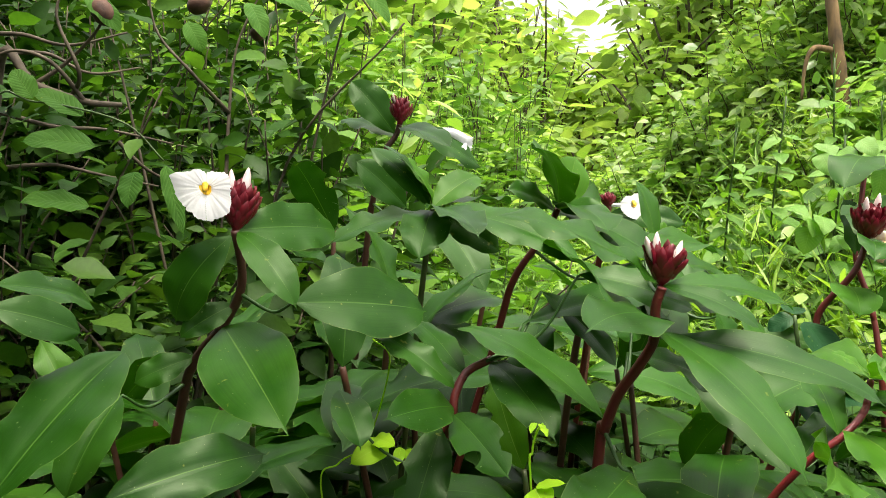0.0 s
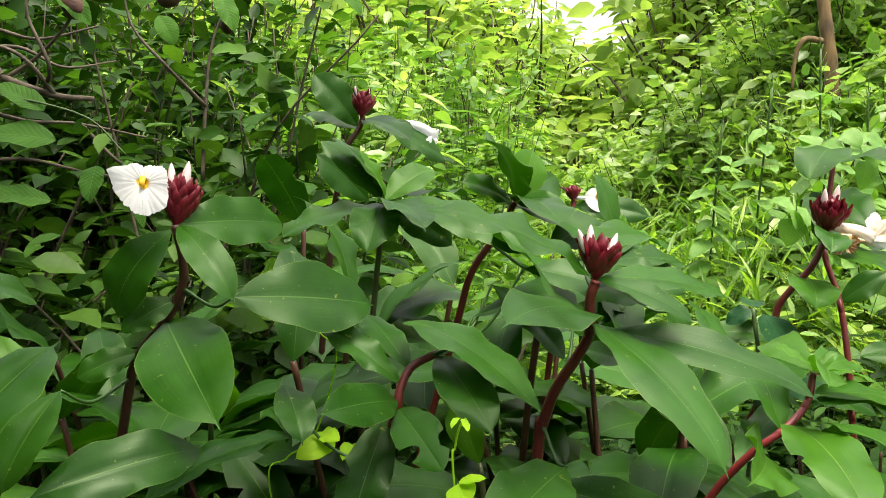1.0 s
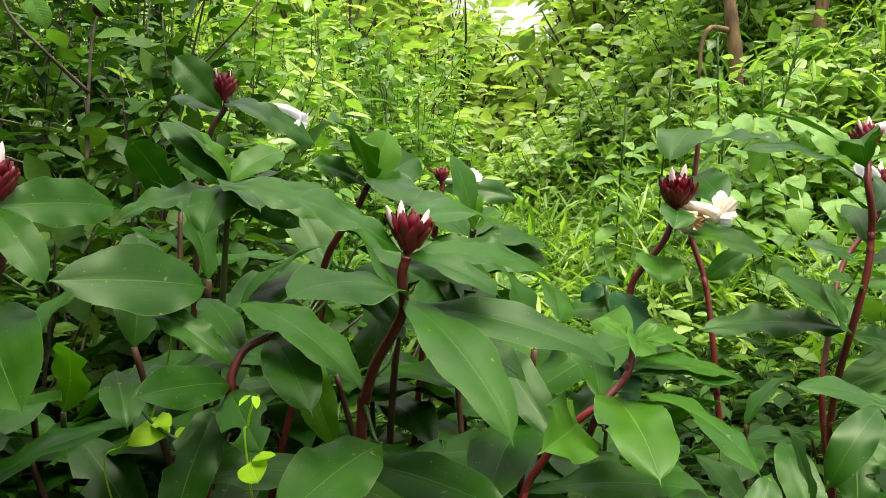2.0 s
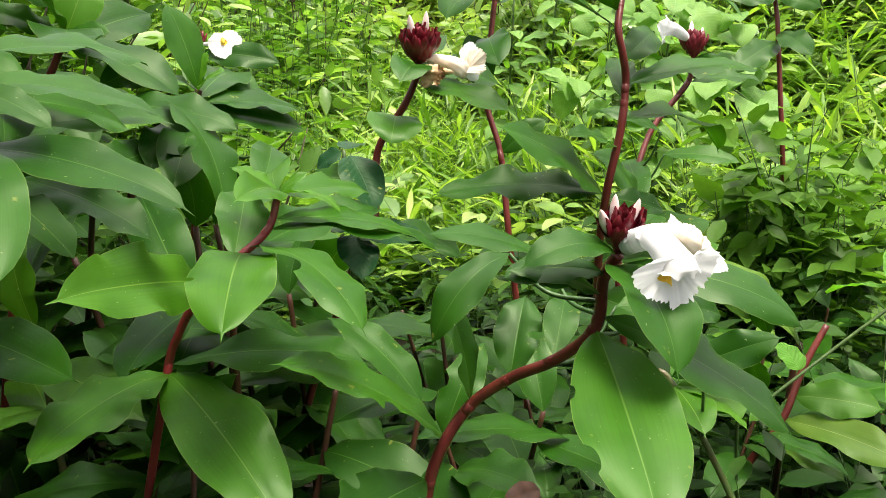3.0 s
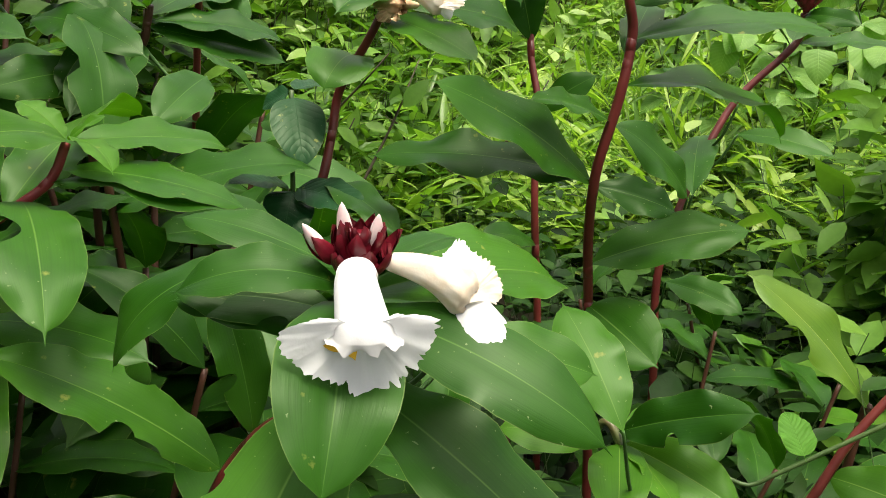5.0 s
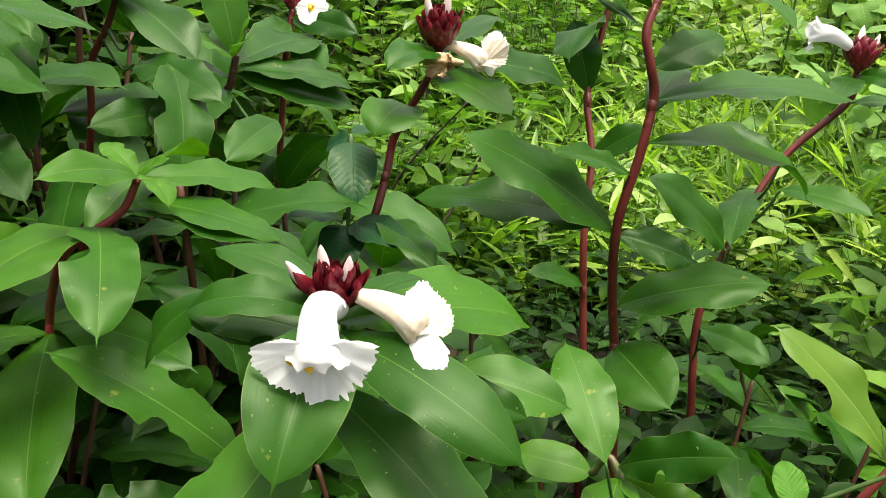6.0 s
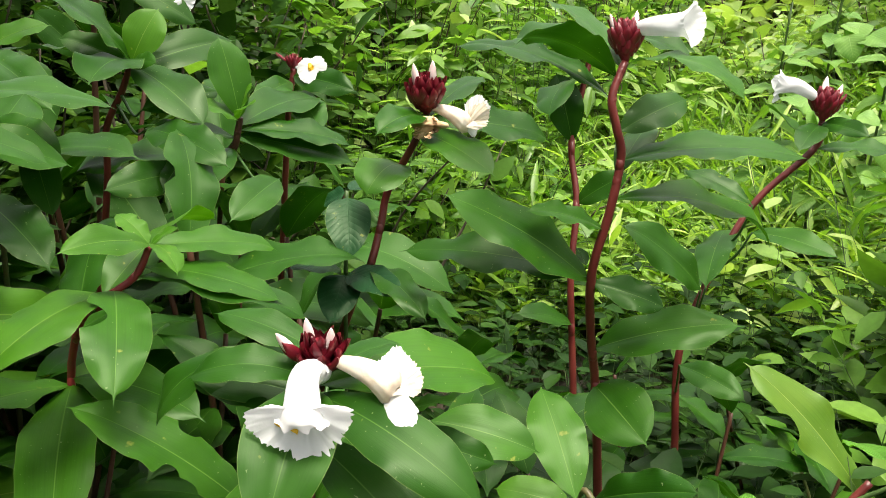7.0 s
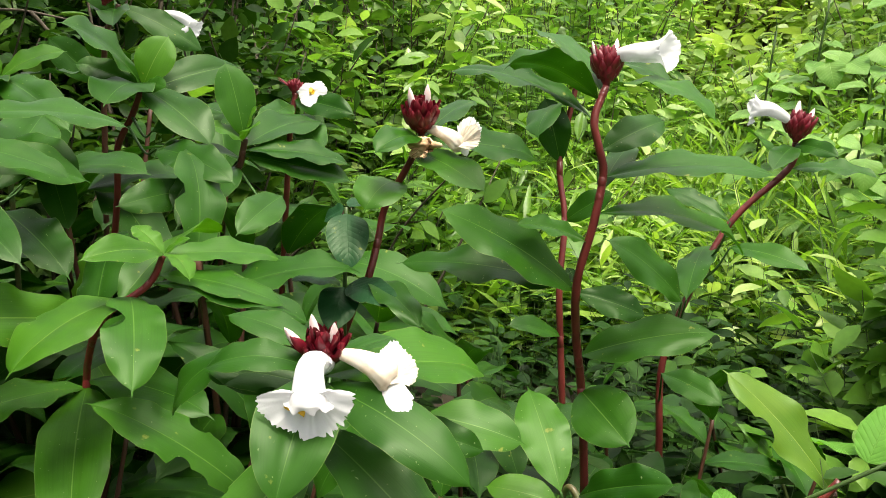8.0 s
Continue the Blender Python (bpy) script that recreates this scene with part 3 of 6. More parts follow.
def disc_flower(plant, root, mouth, down, side, rim, r, origin, seed=0, label="open white flower with a yellow eye"):
    """A flower seen open: a short tube and a frilled disc round the mouth. rim: (degrees from down towards side, reach) all the way round."""
    rng = random.Random(seed)
    org = np.asarray(origin, float)
    root, mouth = np.asarray(root, float), np.asarray(mouth, float)
    dn = unit(down)
    sd = np.asarray(side, float)
    sd = unit(sd - dn * (sd @ dn))
    fr = np.cross(dn, sd)
    fr = fr if fr @ (mouth - root) > 0 else -fr
    v, f = tube(np.linspace(root, mouth - fr * 0.002, 8) - org, np.linspace(0.55 * r, r * 0.9, 8), 14)
    ob = part("flower", mesh("flower", v, f, PETAL), plant, label)
    degs = np.array([d for d, _ in rim], float)
    far = np.array([x for _, x in rim], float)
    edge, pleats = frill(rng, 130, 16, 0.5, 0.8), frill(rng, 60, 0, 0.6)
    ph = rng.uniform(0, 6)

    def skin(a, k, proud=0.0):
        q = (a - 180) / 180
        reach = float(np.interp(a % 360, degs, far, period=360)) + 0.0016 * edge(q) * k**3
        lift = -0.5 * r * (1 - min(1.0, k * 4)) + 0.12 * reach * math.sin(k * 2.4) + 0.002 * k**1.5 * math.sin(radians(3 * a) + ph) + 0.0008 * k * pleats(q)
        return mouth + reach * k * (dn * math.cos(radians(a)) + sd * math.sin(radians(a))) + fr * (lift + proud) - org

    def sheet(name, a0, a1, k0, k1, rows, cols, mat, tag, proud=0.0):
        vs = [skin(a0 + (a1 - a0) * j / cols, k0 + (k1 - k0) * i / rows, proud) for i in range(rows + 1) for j in range(cols + 1)]
        m = cols + 1
        part(name, mesh(name, np.array(vs), [[i * m + j, i * m + j + 1, (i + 1) * m + j + 1, (i + 1) * m + j] for i in range(rows) for j in range(cols)], mat), ob, tag)
    sheet("lip", 0, 360, 0.0, 1.0, 20, 220, PETAL, "frilled white lip")
    sheet("throat", 0, 360, 0.0, 0.2, 5, 30, YOLK, "egg-yellow throat", 0.0007)
    tv, tf = tube(smooth_line([mouth - dn * 0.004, mouth + fr * 0.004 - dn * 0.004, mouth + fr * 0.006 + dn * 0.005], 5) - org, [0.0022] * 5 + [0.003] * 5 + [0.0014], 8)
    part("stamen", mesh("stamen", tv, tf, YOLK), ob, "broad yellow stamen")
    return ob


def dried_flower(plant, centre, size, origin, seed=0, label="dried tan spent flower"):
    """A shrivelled flower: a folded lump with papery flaps."""
    org = np.asarray(origin, float)
    c = np.asarray(centre, float)
    v, f = wad(c - org, (np.array([size, 0, 0]), np.array([0, size * 0.6, 0]), np.array([0, 0, size * 0.55])), seed, 0.5)
    ob = part("flower", mesh("flower", v, f, PETAL_DRY), plant, label)
    for k in range(4):
        a = k * 1.7 + seed
        petal_fan("petal", c - np.array([0, 0, size * 0.2]), (math.cos(a), -0.5, math.sin(a) * 0.4 - 0.1), (0.2, 0.3, 1), size * 1.2, 45, seed + k, PETAL_DRY, origin, size * 0.2, 0.15, 0.4, ob)
    return ob


# ---- ground and undergrowth ----
def rise(x, y):
    """Height of the ground: flat by the path, a bank to the right, a slow rise to the far trees."""
    bank = np.clip((np.asarray(x) - 0.35 - 0.12 * np.asarray(y)) / 2.8, 0, 1)
    bank = bank * bank * (3 - 2 * bank) * np.clip((np.asarray(y) - 2.6) / 2.5, 0, 1)
    left = np.clip((-np.asarray(x) - 1.2) / 3.0, 0, 1) * np.clip((np.asarray(y) - 1.5) / 3.0, 0, 1)
    return 1.9 * bank + 0.5 * left + 0.02 * np.clip(np.asarray(y) - 3, 0, 30)


def ground_sheet():
    g = np.r_[-400, -100, -40, -20, -12, -8, np.arange(-6, 8.01, 0.2), 10, 14, 22, 40, 100, 400]
    xs, ys = np.meshgrid(g, g + 2)
    z = rise(xs, np.clip(ys, -50, 40))
    rng = np.random.default_rng(3)
    z = z + np.where(np.abs(xs) < 9, rng.normal(0, 0.018, xs.shape), 0)
    v = np.stack([xs, ys, z], -1).reshape(-1, 3)
    n = len(g)
    f = [[i * n + j, i * n + j + 1, (i + 1) * n + j + 1, (i + 1) * n + j] for i in range(n - 1) for j in range(n - 1)]
    tagged(new("ground", mesh("ground", v, f, SOIL)), "dark leaf mould under the plants", "ground", kind="structure")


ground_sheet()


def leaf_cloud(name, at, way, up, length, width, mat, label, droop=0.18, category="undergrowth", cup=0.12):
    """Many small leaves in one mesh: each is a folded, pointed blade of two by three faces."""
    at, way, up = (np.asarray(a, float) for a in (at, way, up))
    way /= np.linalg.norm(way, axis=1)[:, None]
    up = up - way * (up * way).sum(1)[:, None]
    up /= np.linalg.norm(up, axis=1)[:, None] + 1e-9
    side = np.cross(way, up)
    length, width = (np.asarray(a, float)[:, None] for a in (length, width))
    rows = [(0.0, 0.0, 0), (0.2, -0.36, 1), (0.2, 0.0, 0), (0.2, 0.36, 1), (0.46, -0.5, 1), (0.46, 0.0, 0), (0.46, 0.5, 1), (0.76, -0.29, 1), (0.76, 0.0, 0), (0.76, 0.29, 1), (1.0, 0.0, 0)]
    v = [at + way * length * s + side * width * u + up * (cup * width * lift - droop * length * s * s) for s, u, lift in rows]
    v = np.stack(v, 1).reshape(-1, 3)
    n = len(at)
    tris = np.array([(0, 2, 1), (0, 3, 2), (7, 8, 10), (8, 9, 10)])
    quads = np.array([(1, 2, 5, 4), (2, 3, 6, 5), (4, 5, 8, 7), (5, 6, 9, 8)])
    off = (np.arange(n) * 11)[:, None, None]
    loops = np.concatenate([(tris[None] + off).reshape(n, -1), (quads[None] + off).reshape(n, -1)], 1).ravel()
    sizes = np.tile([3, 3, 3, 3, 4, 4, 4, 4], n)
    me = bpy.data.meshes.new(name)
    me.vertices.add(len(v))
    me.vertices.foreach_set("co", v.astype(np.float32).ravel())
    me.loops.add(len(loops))
    me.loops.foreach_set("vertex_index", loops.astype(np.int32))
    me.polygons.add(len(sizes))
    me.polygons.foreach_set("loop_start", np.r_[0, np.cumsum(sizes)[:-1]].astype(np.int32))
    me.polygons.foreach_set("use_smooth", np.ones(len(sizes), bool))
    me.materials.append(mat)
    me.update(calc_edges=True)
    me.validate()
    return tagged(new(name, me), label, category, kind="stuff")


def sticks(name, a, b, radius, mat, label, category="undergrowth", sides=3):
    """Many thin stalks in one mesh, from points a to points b, bowed a little."""
    a, b = np.asarray(a, float), np.asarray(b, float)
    n = len(a)
    radius = np.broadcast_to(np.asarray(radius, float), (n,))
    ang = np.arange(sides) * 2 * np.pi / sides
    ring = np.stack([np.cos(ang), np.sin(ang), 0 * ang], -1)
    v = np.concatenate([a[:, None] + ring[None] * radius[:, None, None], b[:, None] + ring[None] * radius[:, None, None] * 0.5], 1).reshape(-1, 3)
    q = np.array([(j, (j + 1) % sides, sides + (j + 1) % sides, sides + j) for j in range(sides)])
    f = (q[None] + (np.arange(n) * 2 * sides)[:, None, None]).reshape(-1, 4)
    return tagged(new(name, mesh(name, v, f, mat)), label, category, kind="stuff")


def herbs(name, count, area, height, leaves, length, ratio, mat, label, seed, keep=None, pitch=-0.15, bare=0.25, lean=0.25, stalk=True, category="undergrowth"):
    """Leafy stalks scattered over area (x0, x1, y0, y1). height: a function of x, y, or a range. leaves: per stalk. pitch: how far leaves point up."""
    rng = np.random.default_rng(seed)
    x, y = rng.uniform(area[0], area[1], count), rng.uniform(area[2], area[3], count)
    if keep is not None:
        ok = keep(x, y)
        x, y = x[ok], y[ok]
    n = len(x)
    z = rise(x, y)
    h = height(x, y) * rng.uniform(0.6, 1.1, n) if callable(height) else rng.uniform(*height, n)
    top = np.stack([x + rng.normal(0, lean, n) * h, y + rng.normal(0, lean, n) * h, z + h], -1)
    foot = np.stack([x, y, z - 0.02], -1)
    k = leaves
    s = bare + (1 - bare) * (np.arange(k)[None] + rng.uniform(0, 1, (n, k))) / k
    at = foot[:, None] + (top - foot)[:, None] * s[..., None]
    turn = np.arange(k)[None] * 2.4 + rng.uniform(0, 6.28, (n, 1)) + rng.normal(0, 0.35, (n, k))
    p = pitch + rng.normal(0, 0.28, (n, k)) + 0.35 * s
    way = np.stack([np.cos(turn) * np.cos(p), np.sin(turn) * np.cos(p), np.sin(p)], -1)
    up = np.stack([rng.normal(0, 0.3, (n, k)), rng.normal(0, 0.3, (n, k)), np.ones((n, k))], -1)
    ln = rng.uniform(*length, (n, k)) * (1.12 - 0.35 * s)
    leaf_cloud(name, at.reshape(-1, 3), way.reshape(-1, 3), up.reshape(-1, 3), ln.ravel(), ln.ravel() * ratio * rng.uniform(0.85, 1.15, n * k), mat, label, category=category)
    if stalk:
        sticks(name + "_stalks", foot, top, np.clip(h * 0.003, 0.0012, 0.006), HERB_STEM, "thin green stalks of the undergrowth", category)


def wedge(x, y):
    """What the walk ever looks at, with a margin."""
    return (x < 1.3 + 0.72 * y) & (x > -0.3 - 1.0 * y + 0.55) & (x > -0.75 * y - 0.6)


def shrubs(name, spots, limbs, reach, leaves, length, ratio, mat, label, seed, spread=0.5, droop=0.0, radius=0.006, wood=None, category="shrub", inner=0.35):
    """Shrubs of curved branching limbs with leaves towards their ends, one object for the leaves and one for the wood.
    spots: rows of x, y, height, width."""
    rng = np.random.default_rng(seed)
    at, way, up, ln, wood_parts = [], [], [], [], []
    for x, y, h, w in spots:
        z = float(rise(x, y))
        for _ in range(limbs):
            a = rng.uniform(0, 6.28)
            out = w * rng.uniform(0.3, 1.0)
            top = np.array([x + math.cos(a) * out, y + math.sin(a) * out, z + h * rng.uniform(0.35, 1.05)])
            foot = np.array([x + rng.normal(0, 0.05), y + rng.normal(0, 0.05), z - 0.03])
            mid = foot * 0.45 + top * 0.55 + rng.normal(0, 0.12 * w, 3) + np.array([0, 0, h * 0.12])
            line = smooth_line([foot, mid, top], 7)
            wood_parts.append(tube(line, np.linspace(radius, radius * 0.3, len(line)), 4))
            k = leaves
            s = inner + (1 - inner) * rng.uniform(0, 1, k) ** 0.8
            idx = s * (len(line) - 1)
            lo = np.clip(idx.astype(int), 0, len(line) - 2)
            p = line[lo] + (line[lo + 1] - line[lo]) * (idx - lo)[:, None]
            d = rng.normal(0, 1, (k, 3)) * (1, 1, 0.45)
            d[:, 2] -= droop
            p = p + d * rng.uniform(0, spread * 0.16, (k, 1))
            at.append(p)
            way.append(d)
            n = rng.normal(0, 0.4, (k, 3))
            n[:, 2] += 1
            up.append(n)
            ln.append(rng.uniform(*length, k) * rng.uniform(0.7, 1.2))
    ln = np.concatenate(ln)
    leaf_cloud(name, np.concatenate(at), np.concatenate(way) + 1e-6, np.concatenate(up), ln, ln * ratio * rng.uniform(0.85, 1.2, len(ln)), mat, label, category=category)
    v, f = merge(*wood_parts)
    tagged(new(name + "_twigs", mesh(name + "_twigs", v, f, wood or TWIG)), "thin bowed twigs of the shrubs", category, kind="stuff")


def scatter(count, area, seed, height, width, keep=None):
    """Rows of x, y, height, width for shrubs."""
    rng = np.random.default_rng(seed)
    x, y = rng.uniform(area[0], area[1], count), rng.uniform(area[2], area[3], count)
    ok = wedge(x, y) if keep is None else wedge(x, y) & keep(x, y)
    x, y = x[ok], y[ok]
    return [(a, b, height(a, b) * rng.uniform(0.7, 1.1), width * rng.uniform(0.7, 1.3)) for a, b in zip(x, y)]


# herbs between the canes, with the shade there put into their leaf colour
herbs("shade_herbs", 1000, (-1.6, 2.2, 0.75, 2.8), (0.12, 0.42), 10, (0.035, 0.08), 0.5, HERB_SHADE, "low herbs between the canes, darkened for shade", 11, wedge, lean=0.4)
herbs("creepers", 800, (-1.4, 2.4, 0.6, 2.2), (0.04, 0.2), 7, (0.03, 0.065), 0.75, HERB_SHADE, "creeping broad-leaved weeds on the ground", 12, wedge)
herbs("edge_weeds", 560, (0.85, 2.9, 0.9, 2.8), (0.14, 0.48), 10, (0.05, 0.105), 0.5, HERB_SHADE, "weeds at the edge of the clearing, darkened for shade", 21, wedge, lean=0.35)
# a darker leaf tone than the grass stands in for shade here
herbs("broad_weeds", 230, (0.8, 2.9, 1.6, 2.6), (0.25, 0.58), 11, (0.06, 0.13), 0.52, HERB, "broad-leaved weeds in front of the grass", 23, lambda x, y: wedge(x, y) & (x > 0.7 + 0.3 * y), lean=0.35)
# bright bamboo-like grass in the clearing
IN_CLEARING = lambda x, y: wedge(x, y) & ((y > 2.6) | (x > 1.35)) & (x > 0.2 - 0.12 * (y - 2)) & (x < 1.3 + 0.45 * y)
herbs("clearing_grass", 2300, (-0.2, 3.6, 2.0, 6.8), (0.2, 0.5), 12, (0.1, 0.23), 0.17, GRASS, "bright green leafy grass of the clearing", 13, IN_CLEARING, pitch=0.2, lean=0.45, category="grass")
herbs("tall_grass", 420, (-0.2, 3.6, 2.2, 6.4), (0.45, 0.8), 14, (0.1, 0.24), 0.09, GRASS, "tall arching grass blades in the clearing", 22, IN_CLEARING, pitch=0.5, lean=0.3, category="grass")
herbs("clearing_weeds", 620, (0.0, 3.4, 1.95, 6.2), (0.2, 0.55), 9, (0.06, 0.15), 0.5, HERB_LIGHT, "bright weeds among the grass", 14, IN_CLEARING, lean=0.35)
herbs("slope_grass", 1100, (0.4, 3.0, 3.9, 6.6), lambda x, y: 0.55 + 0.12 * (y - 4), 14, (0.09, 0.19), 0.15, GRASS, "bright grass climbing the slope", 24, lambda x, y: wedge(x, y) & (x > 0.1 * y) & (x < 0.42 * y), pitch=0.25, lean=0.35, category="grass")
# herbs behind the canes, rising towards the far trees
herbs("tall_herbs", 750, (-2.2, 1.0, 2.1, 5.5), lambda x, y: 0.6 + 0.27 * (y - 2.0), 18, (0.06, 0.14), 0.42, HERB, "tall leafy herbs in front of the trees", 15, lambda x, y: wedge(x, y) & (x > -0.2 * y) & (x < 0.1 * y - 0.05), lean=0.2)
shrubs("sun_toned_shrubs", scatter(130, (-1.8, 1.6, 3.0, 7.2), 31, lambda x, y: (0.8 + 0.27 * (y - 2)) * (0.55 if x > 0.08 * y else 1.0), 0.45, lambda x, y: x < 0.12 * y + 0.05), 9, 0.5, 30, (0.06, 0.14), 0.45, HERB_LIGHT, "leafy shrubs in sunlit tones in front of the trees", 32)
# thicket, its canopy shade put into dark leaf tones
shrubs("thicket", scatter(90, (-4.0, -0.3, 1.75, 4.6), 33, lambda x, y: 1.15 + 0.4 * (y - 1.6), 0.5, lambda x, y: x < -0.1 - 0.25 * (y - 1.6)), 12, 0.5, 34, (0.04, 0.11), 0.55, HERB_DARK, "leafy thicket toned dark for shade, with bare twigs", 34, radius=0.007)
shrubs("thicket_light", scatter(50, (-3.0, 0.1, 2.0, 4.6), 35, lambda x, y: 0.9 + 0.4 * (y - 1.6), 0.45, lambda x, y: x < 0.2 - 0.2 * (y - 1.6)), 8, 0.5, 26, (0.05, 0.11), 0.6, HERB, "green leaves at the edge of the thicket", 36)
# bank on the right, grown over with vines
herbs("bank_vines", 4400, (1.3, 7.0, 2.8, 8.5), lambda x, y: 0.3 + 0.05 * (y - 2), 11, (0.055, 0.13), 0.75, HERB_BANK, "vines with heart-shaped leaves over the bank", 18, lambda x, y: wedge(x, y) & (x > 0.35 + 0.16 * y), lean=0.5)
herbs("bank_weeds", 1500, (0.8, 7.0, 2.8, 8.5), lambda x, y: 0.25 + 0.05 * (y - 2), 11, (0.06, 0.13), 0.6, HERB_LIGHT, "weeds in sunlit tones over the bank", 55, lambda x, y: wedge(x, y) & (x > 0.35 + 0.16 * y), lean=0.5)
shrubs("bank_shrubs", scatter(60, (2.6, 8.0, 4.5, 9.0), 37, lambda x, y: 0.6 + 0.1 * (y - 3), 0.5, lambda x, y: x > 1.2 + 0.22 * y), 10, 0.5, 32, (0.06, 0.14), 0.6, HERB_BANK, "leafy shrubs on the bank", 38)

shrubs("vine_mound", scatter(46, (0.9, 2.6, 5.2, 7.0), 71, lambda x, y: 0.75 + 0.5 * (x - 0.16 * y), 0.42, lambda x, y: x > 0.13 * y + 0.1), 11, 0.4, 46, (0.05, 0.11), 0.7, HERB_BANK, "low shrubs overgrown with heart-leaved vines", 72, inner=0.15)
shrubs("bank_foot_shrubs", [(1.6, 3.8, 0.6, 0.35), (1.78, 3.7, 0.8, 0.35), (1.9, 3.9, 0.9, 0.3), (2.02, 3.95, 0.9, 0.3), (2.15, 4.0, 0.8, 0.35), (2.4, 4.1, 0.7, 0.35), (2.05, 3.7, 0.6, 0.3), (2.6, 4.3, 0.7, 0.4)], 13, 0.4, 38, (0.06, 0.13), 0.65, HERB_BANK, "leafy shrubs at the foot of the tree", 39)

shrubs("weedy_shrubs", [(1.40, 1.76, 0.72, 0.16), (1.5, 1.82, 0.7, 0.2), (1.34, 1.8, 0.62, 0.16), (1.46, 1.7, 0.55, 0.18)], 12, 0.3, 26, (0.045, 0.095), 0.5, HERB, "bushy green weeds at the edge of the clearing", 40, radius=0.003, wood=HERB_STEM)


def far_height(x, y):
    """The far trees stand lower where the sky shows between them."""
    q = (x / y - 0.19) / 0.09
    return np.clip(3.5 - 2.0 * np.exp(-q * q), 1.2, 5) * y / 9


def all_round(count, area, seed, width):
    rng = np.random.default_rng(seed)
    x, y = rng.uniform(area[0], area[1], count), rng.uniform(area[2], area[3], count)
    ok = np.abs(x) < 0.9 * y
    return [(a, b, float(far_height(a, b)) * rng.uniform(0.75, 1.1), width) for a, b in zip(x[ok], y[ok])]


shrubs("far_wood", all_round(260, (-9.0, 11.0, 7.2, 13.0), 41, 0.8), 12, 0.8, 34, (0.12, 0.26), 0.5, FAR, "far trees in pale tones of haze and sun", 42, spread=1.4, radius=0.02, category="trees", inner=0.15)


def screening_hedge(count, seed):
    """Unseen shrubs added at both sides and behind the walk, to block horizon light."""
    rng = np.random.default_rng(seed)
    rows = []
    for _ in range(count):
        a = rng.uniform(radians(165), radians(345))
        r = rng.uniform(2.6, 4.6)
        x, y = 0.5 + r * math.cos(a), 0.8 + r * math.sin(a)
        # low behind the walk, so that more sky light comes from there
        tall = 1.0 if a < radians(215) else 0.42
        rows.append((x, y, rng.uniform(2.4, 4.2) * tall, 0.7))
    return rows


# tall shrubs added out of view on the thicket's side, to shade the bed
shrubs("shading_shrubs", [(-1.5, 0.1, 3.0, 0.9), (-1.7, 0.7, 3.2, 0.9), (-1.6, -0.5, 3.2, 0.9), (-2.1, 1.2, 3.4, 0.9), (-1.2, -0.3, 2.6, 0.8), (-2.3, 0.4, 3.6, 1.0)], 13, 0.8, 34, (0.12, 0.24), 0.55, HERB_DARK, "unseen leafy shrubs added to shade the bed", 53, spread=1.4, radius=0.02, category="trees", inner=0.4)


def boughs(seed):
    """Sparse leafy boughs added over the bed, above the view, to shade it."""
    rng = np.random.default_rng(seed)
    wood = []
    tips = []
    for y0, y1, z1 in ((0.1, 0.45, 1.95), (0.4, 0.8, 2.15), (0.8, 1.15, 2.0)):
        line = smooth_line([(-2.0, y0, 1.7), (-1.1, (y0 + y1) / 2, z1), (-0.4, y1, z1 + 0.08), (0.25, y1 + 0.05, z1 - 0.05)], 10)
        wood.append(tube(line, np.linspace(0.022, 0.005, len(line)), 6))
        tips.append(line[8:])
    tips = np.concatenate(tips)
    n = 150
    at = tips[rng.integers(0, len(tips), n)] + rng.normal(0, 1, (n, 3)) * (0.1, 0.12, 0.06)
    ln = rng.uniform(0.12, 0.21, n)
    leaf_cloud("shading_boughs", at, rng.normal(0, 1, (n, 3)) * (1, 1, 0.3), rng.normal(0, 0.3, (n, 3)) + (0, 0, 1), ln, ln * 0.5, HERB_DARK, "unseen leafy boughs added to shade the bed", category="trees")
    v, f = merge(*wood)
    tagged(new("shading_boughs_wood", mesh("shading_boughs_wood", v, f, BARK)), "bare wood of the added shading boughs", "trees", kind="stuff")


boughs(81)
shrubs("unseen_screen_wood", screening_hedge(110, 51), 12, 0.7, 30, (0.14, 0.28), 0.55, HERB_DARK, "unseen wood added to block low sky light", 52, spread=1.4, radius=0.02, category="trees", inner=0.1)


# ---- how a costus plant is put together ----
CANES = {}
CANE_THICK = {}
CANE_SKIN = {}
LEAF_COUNT = [0]


def costus(label, points, mat, group="costus plants"):
    """An Empty at the foot of the cane, and the cane. points: from the ground to the head."""
    foot = points[0]
    plant = thing("costus_plant", foot, label, "plant", group)
    thick = 0.006 if mat in (STEM, STEM_DARK) else 0.0046
    stem_part(plant, points, thick, thick * 0.75, mat, foot)
    CANE_THICK[plant.name] = thick
    CANE_SKIN[plant.name] = mat
    CANES[plant.name] = smooth_line(points, 12)
    return plant


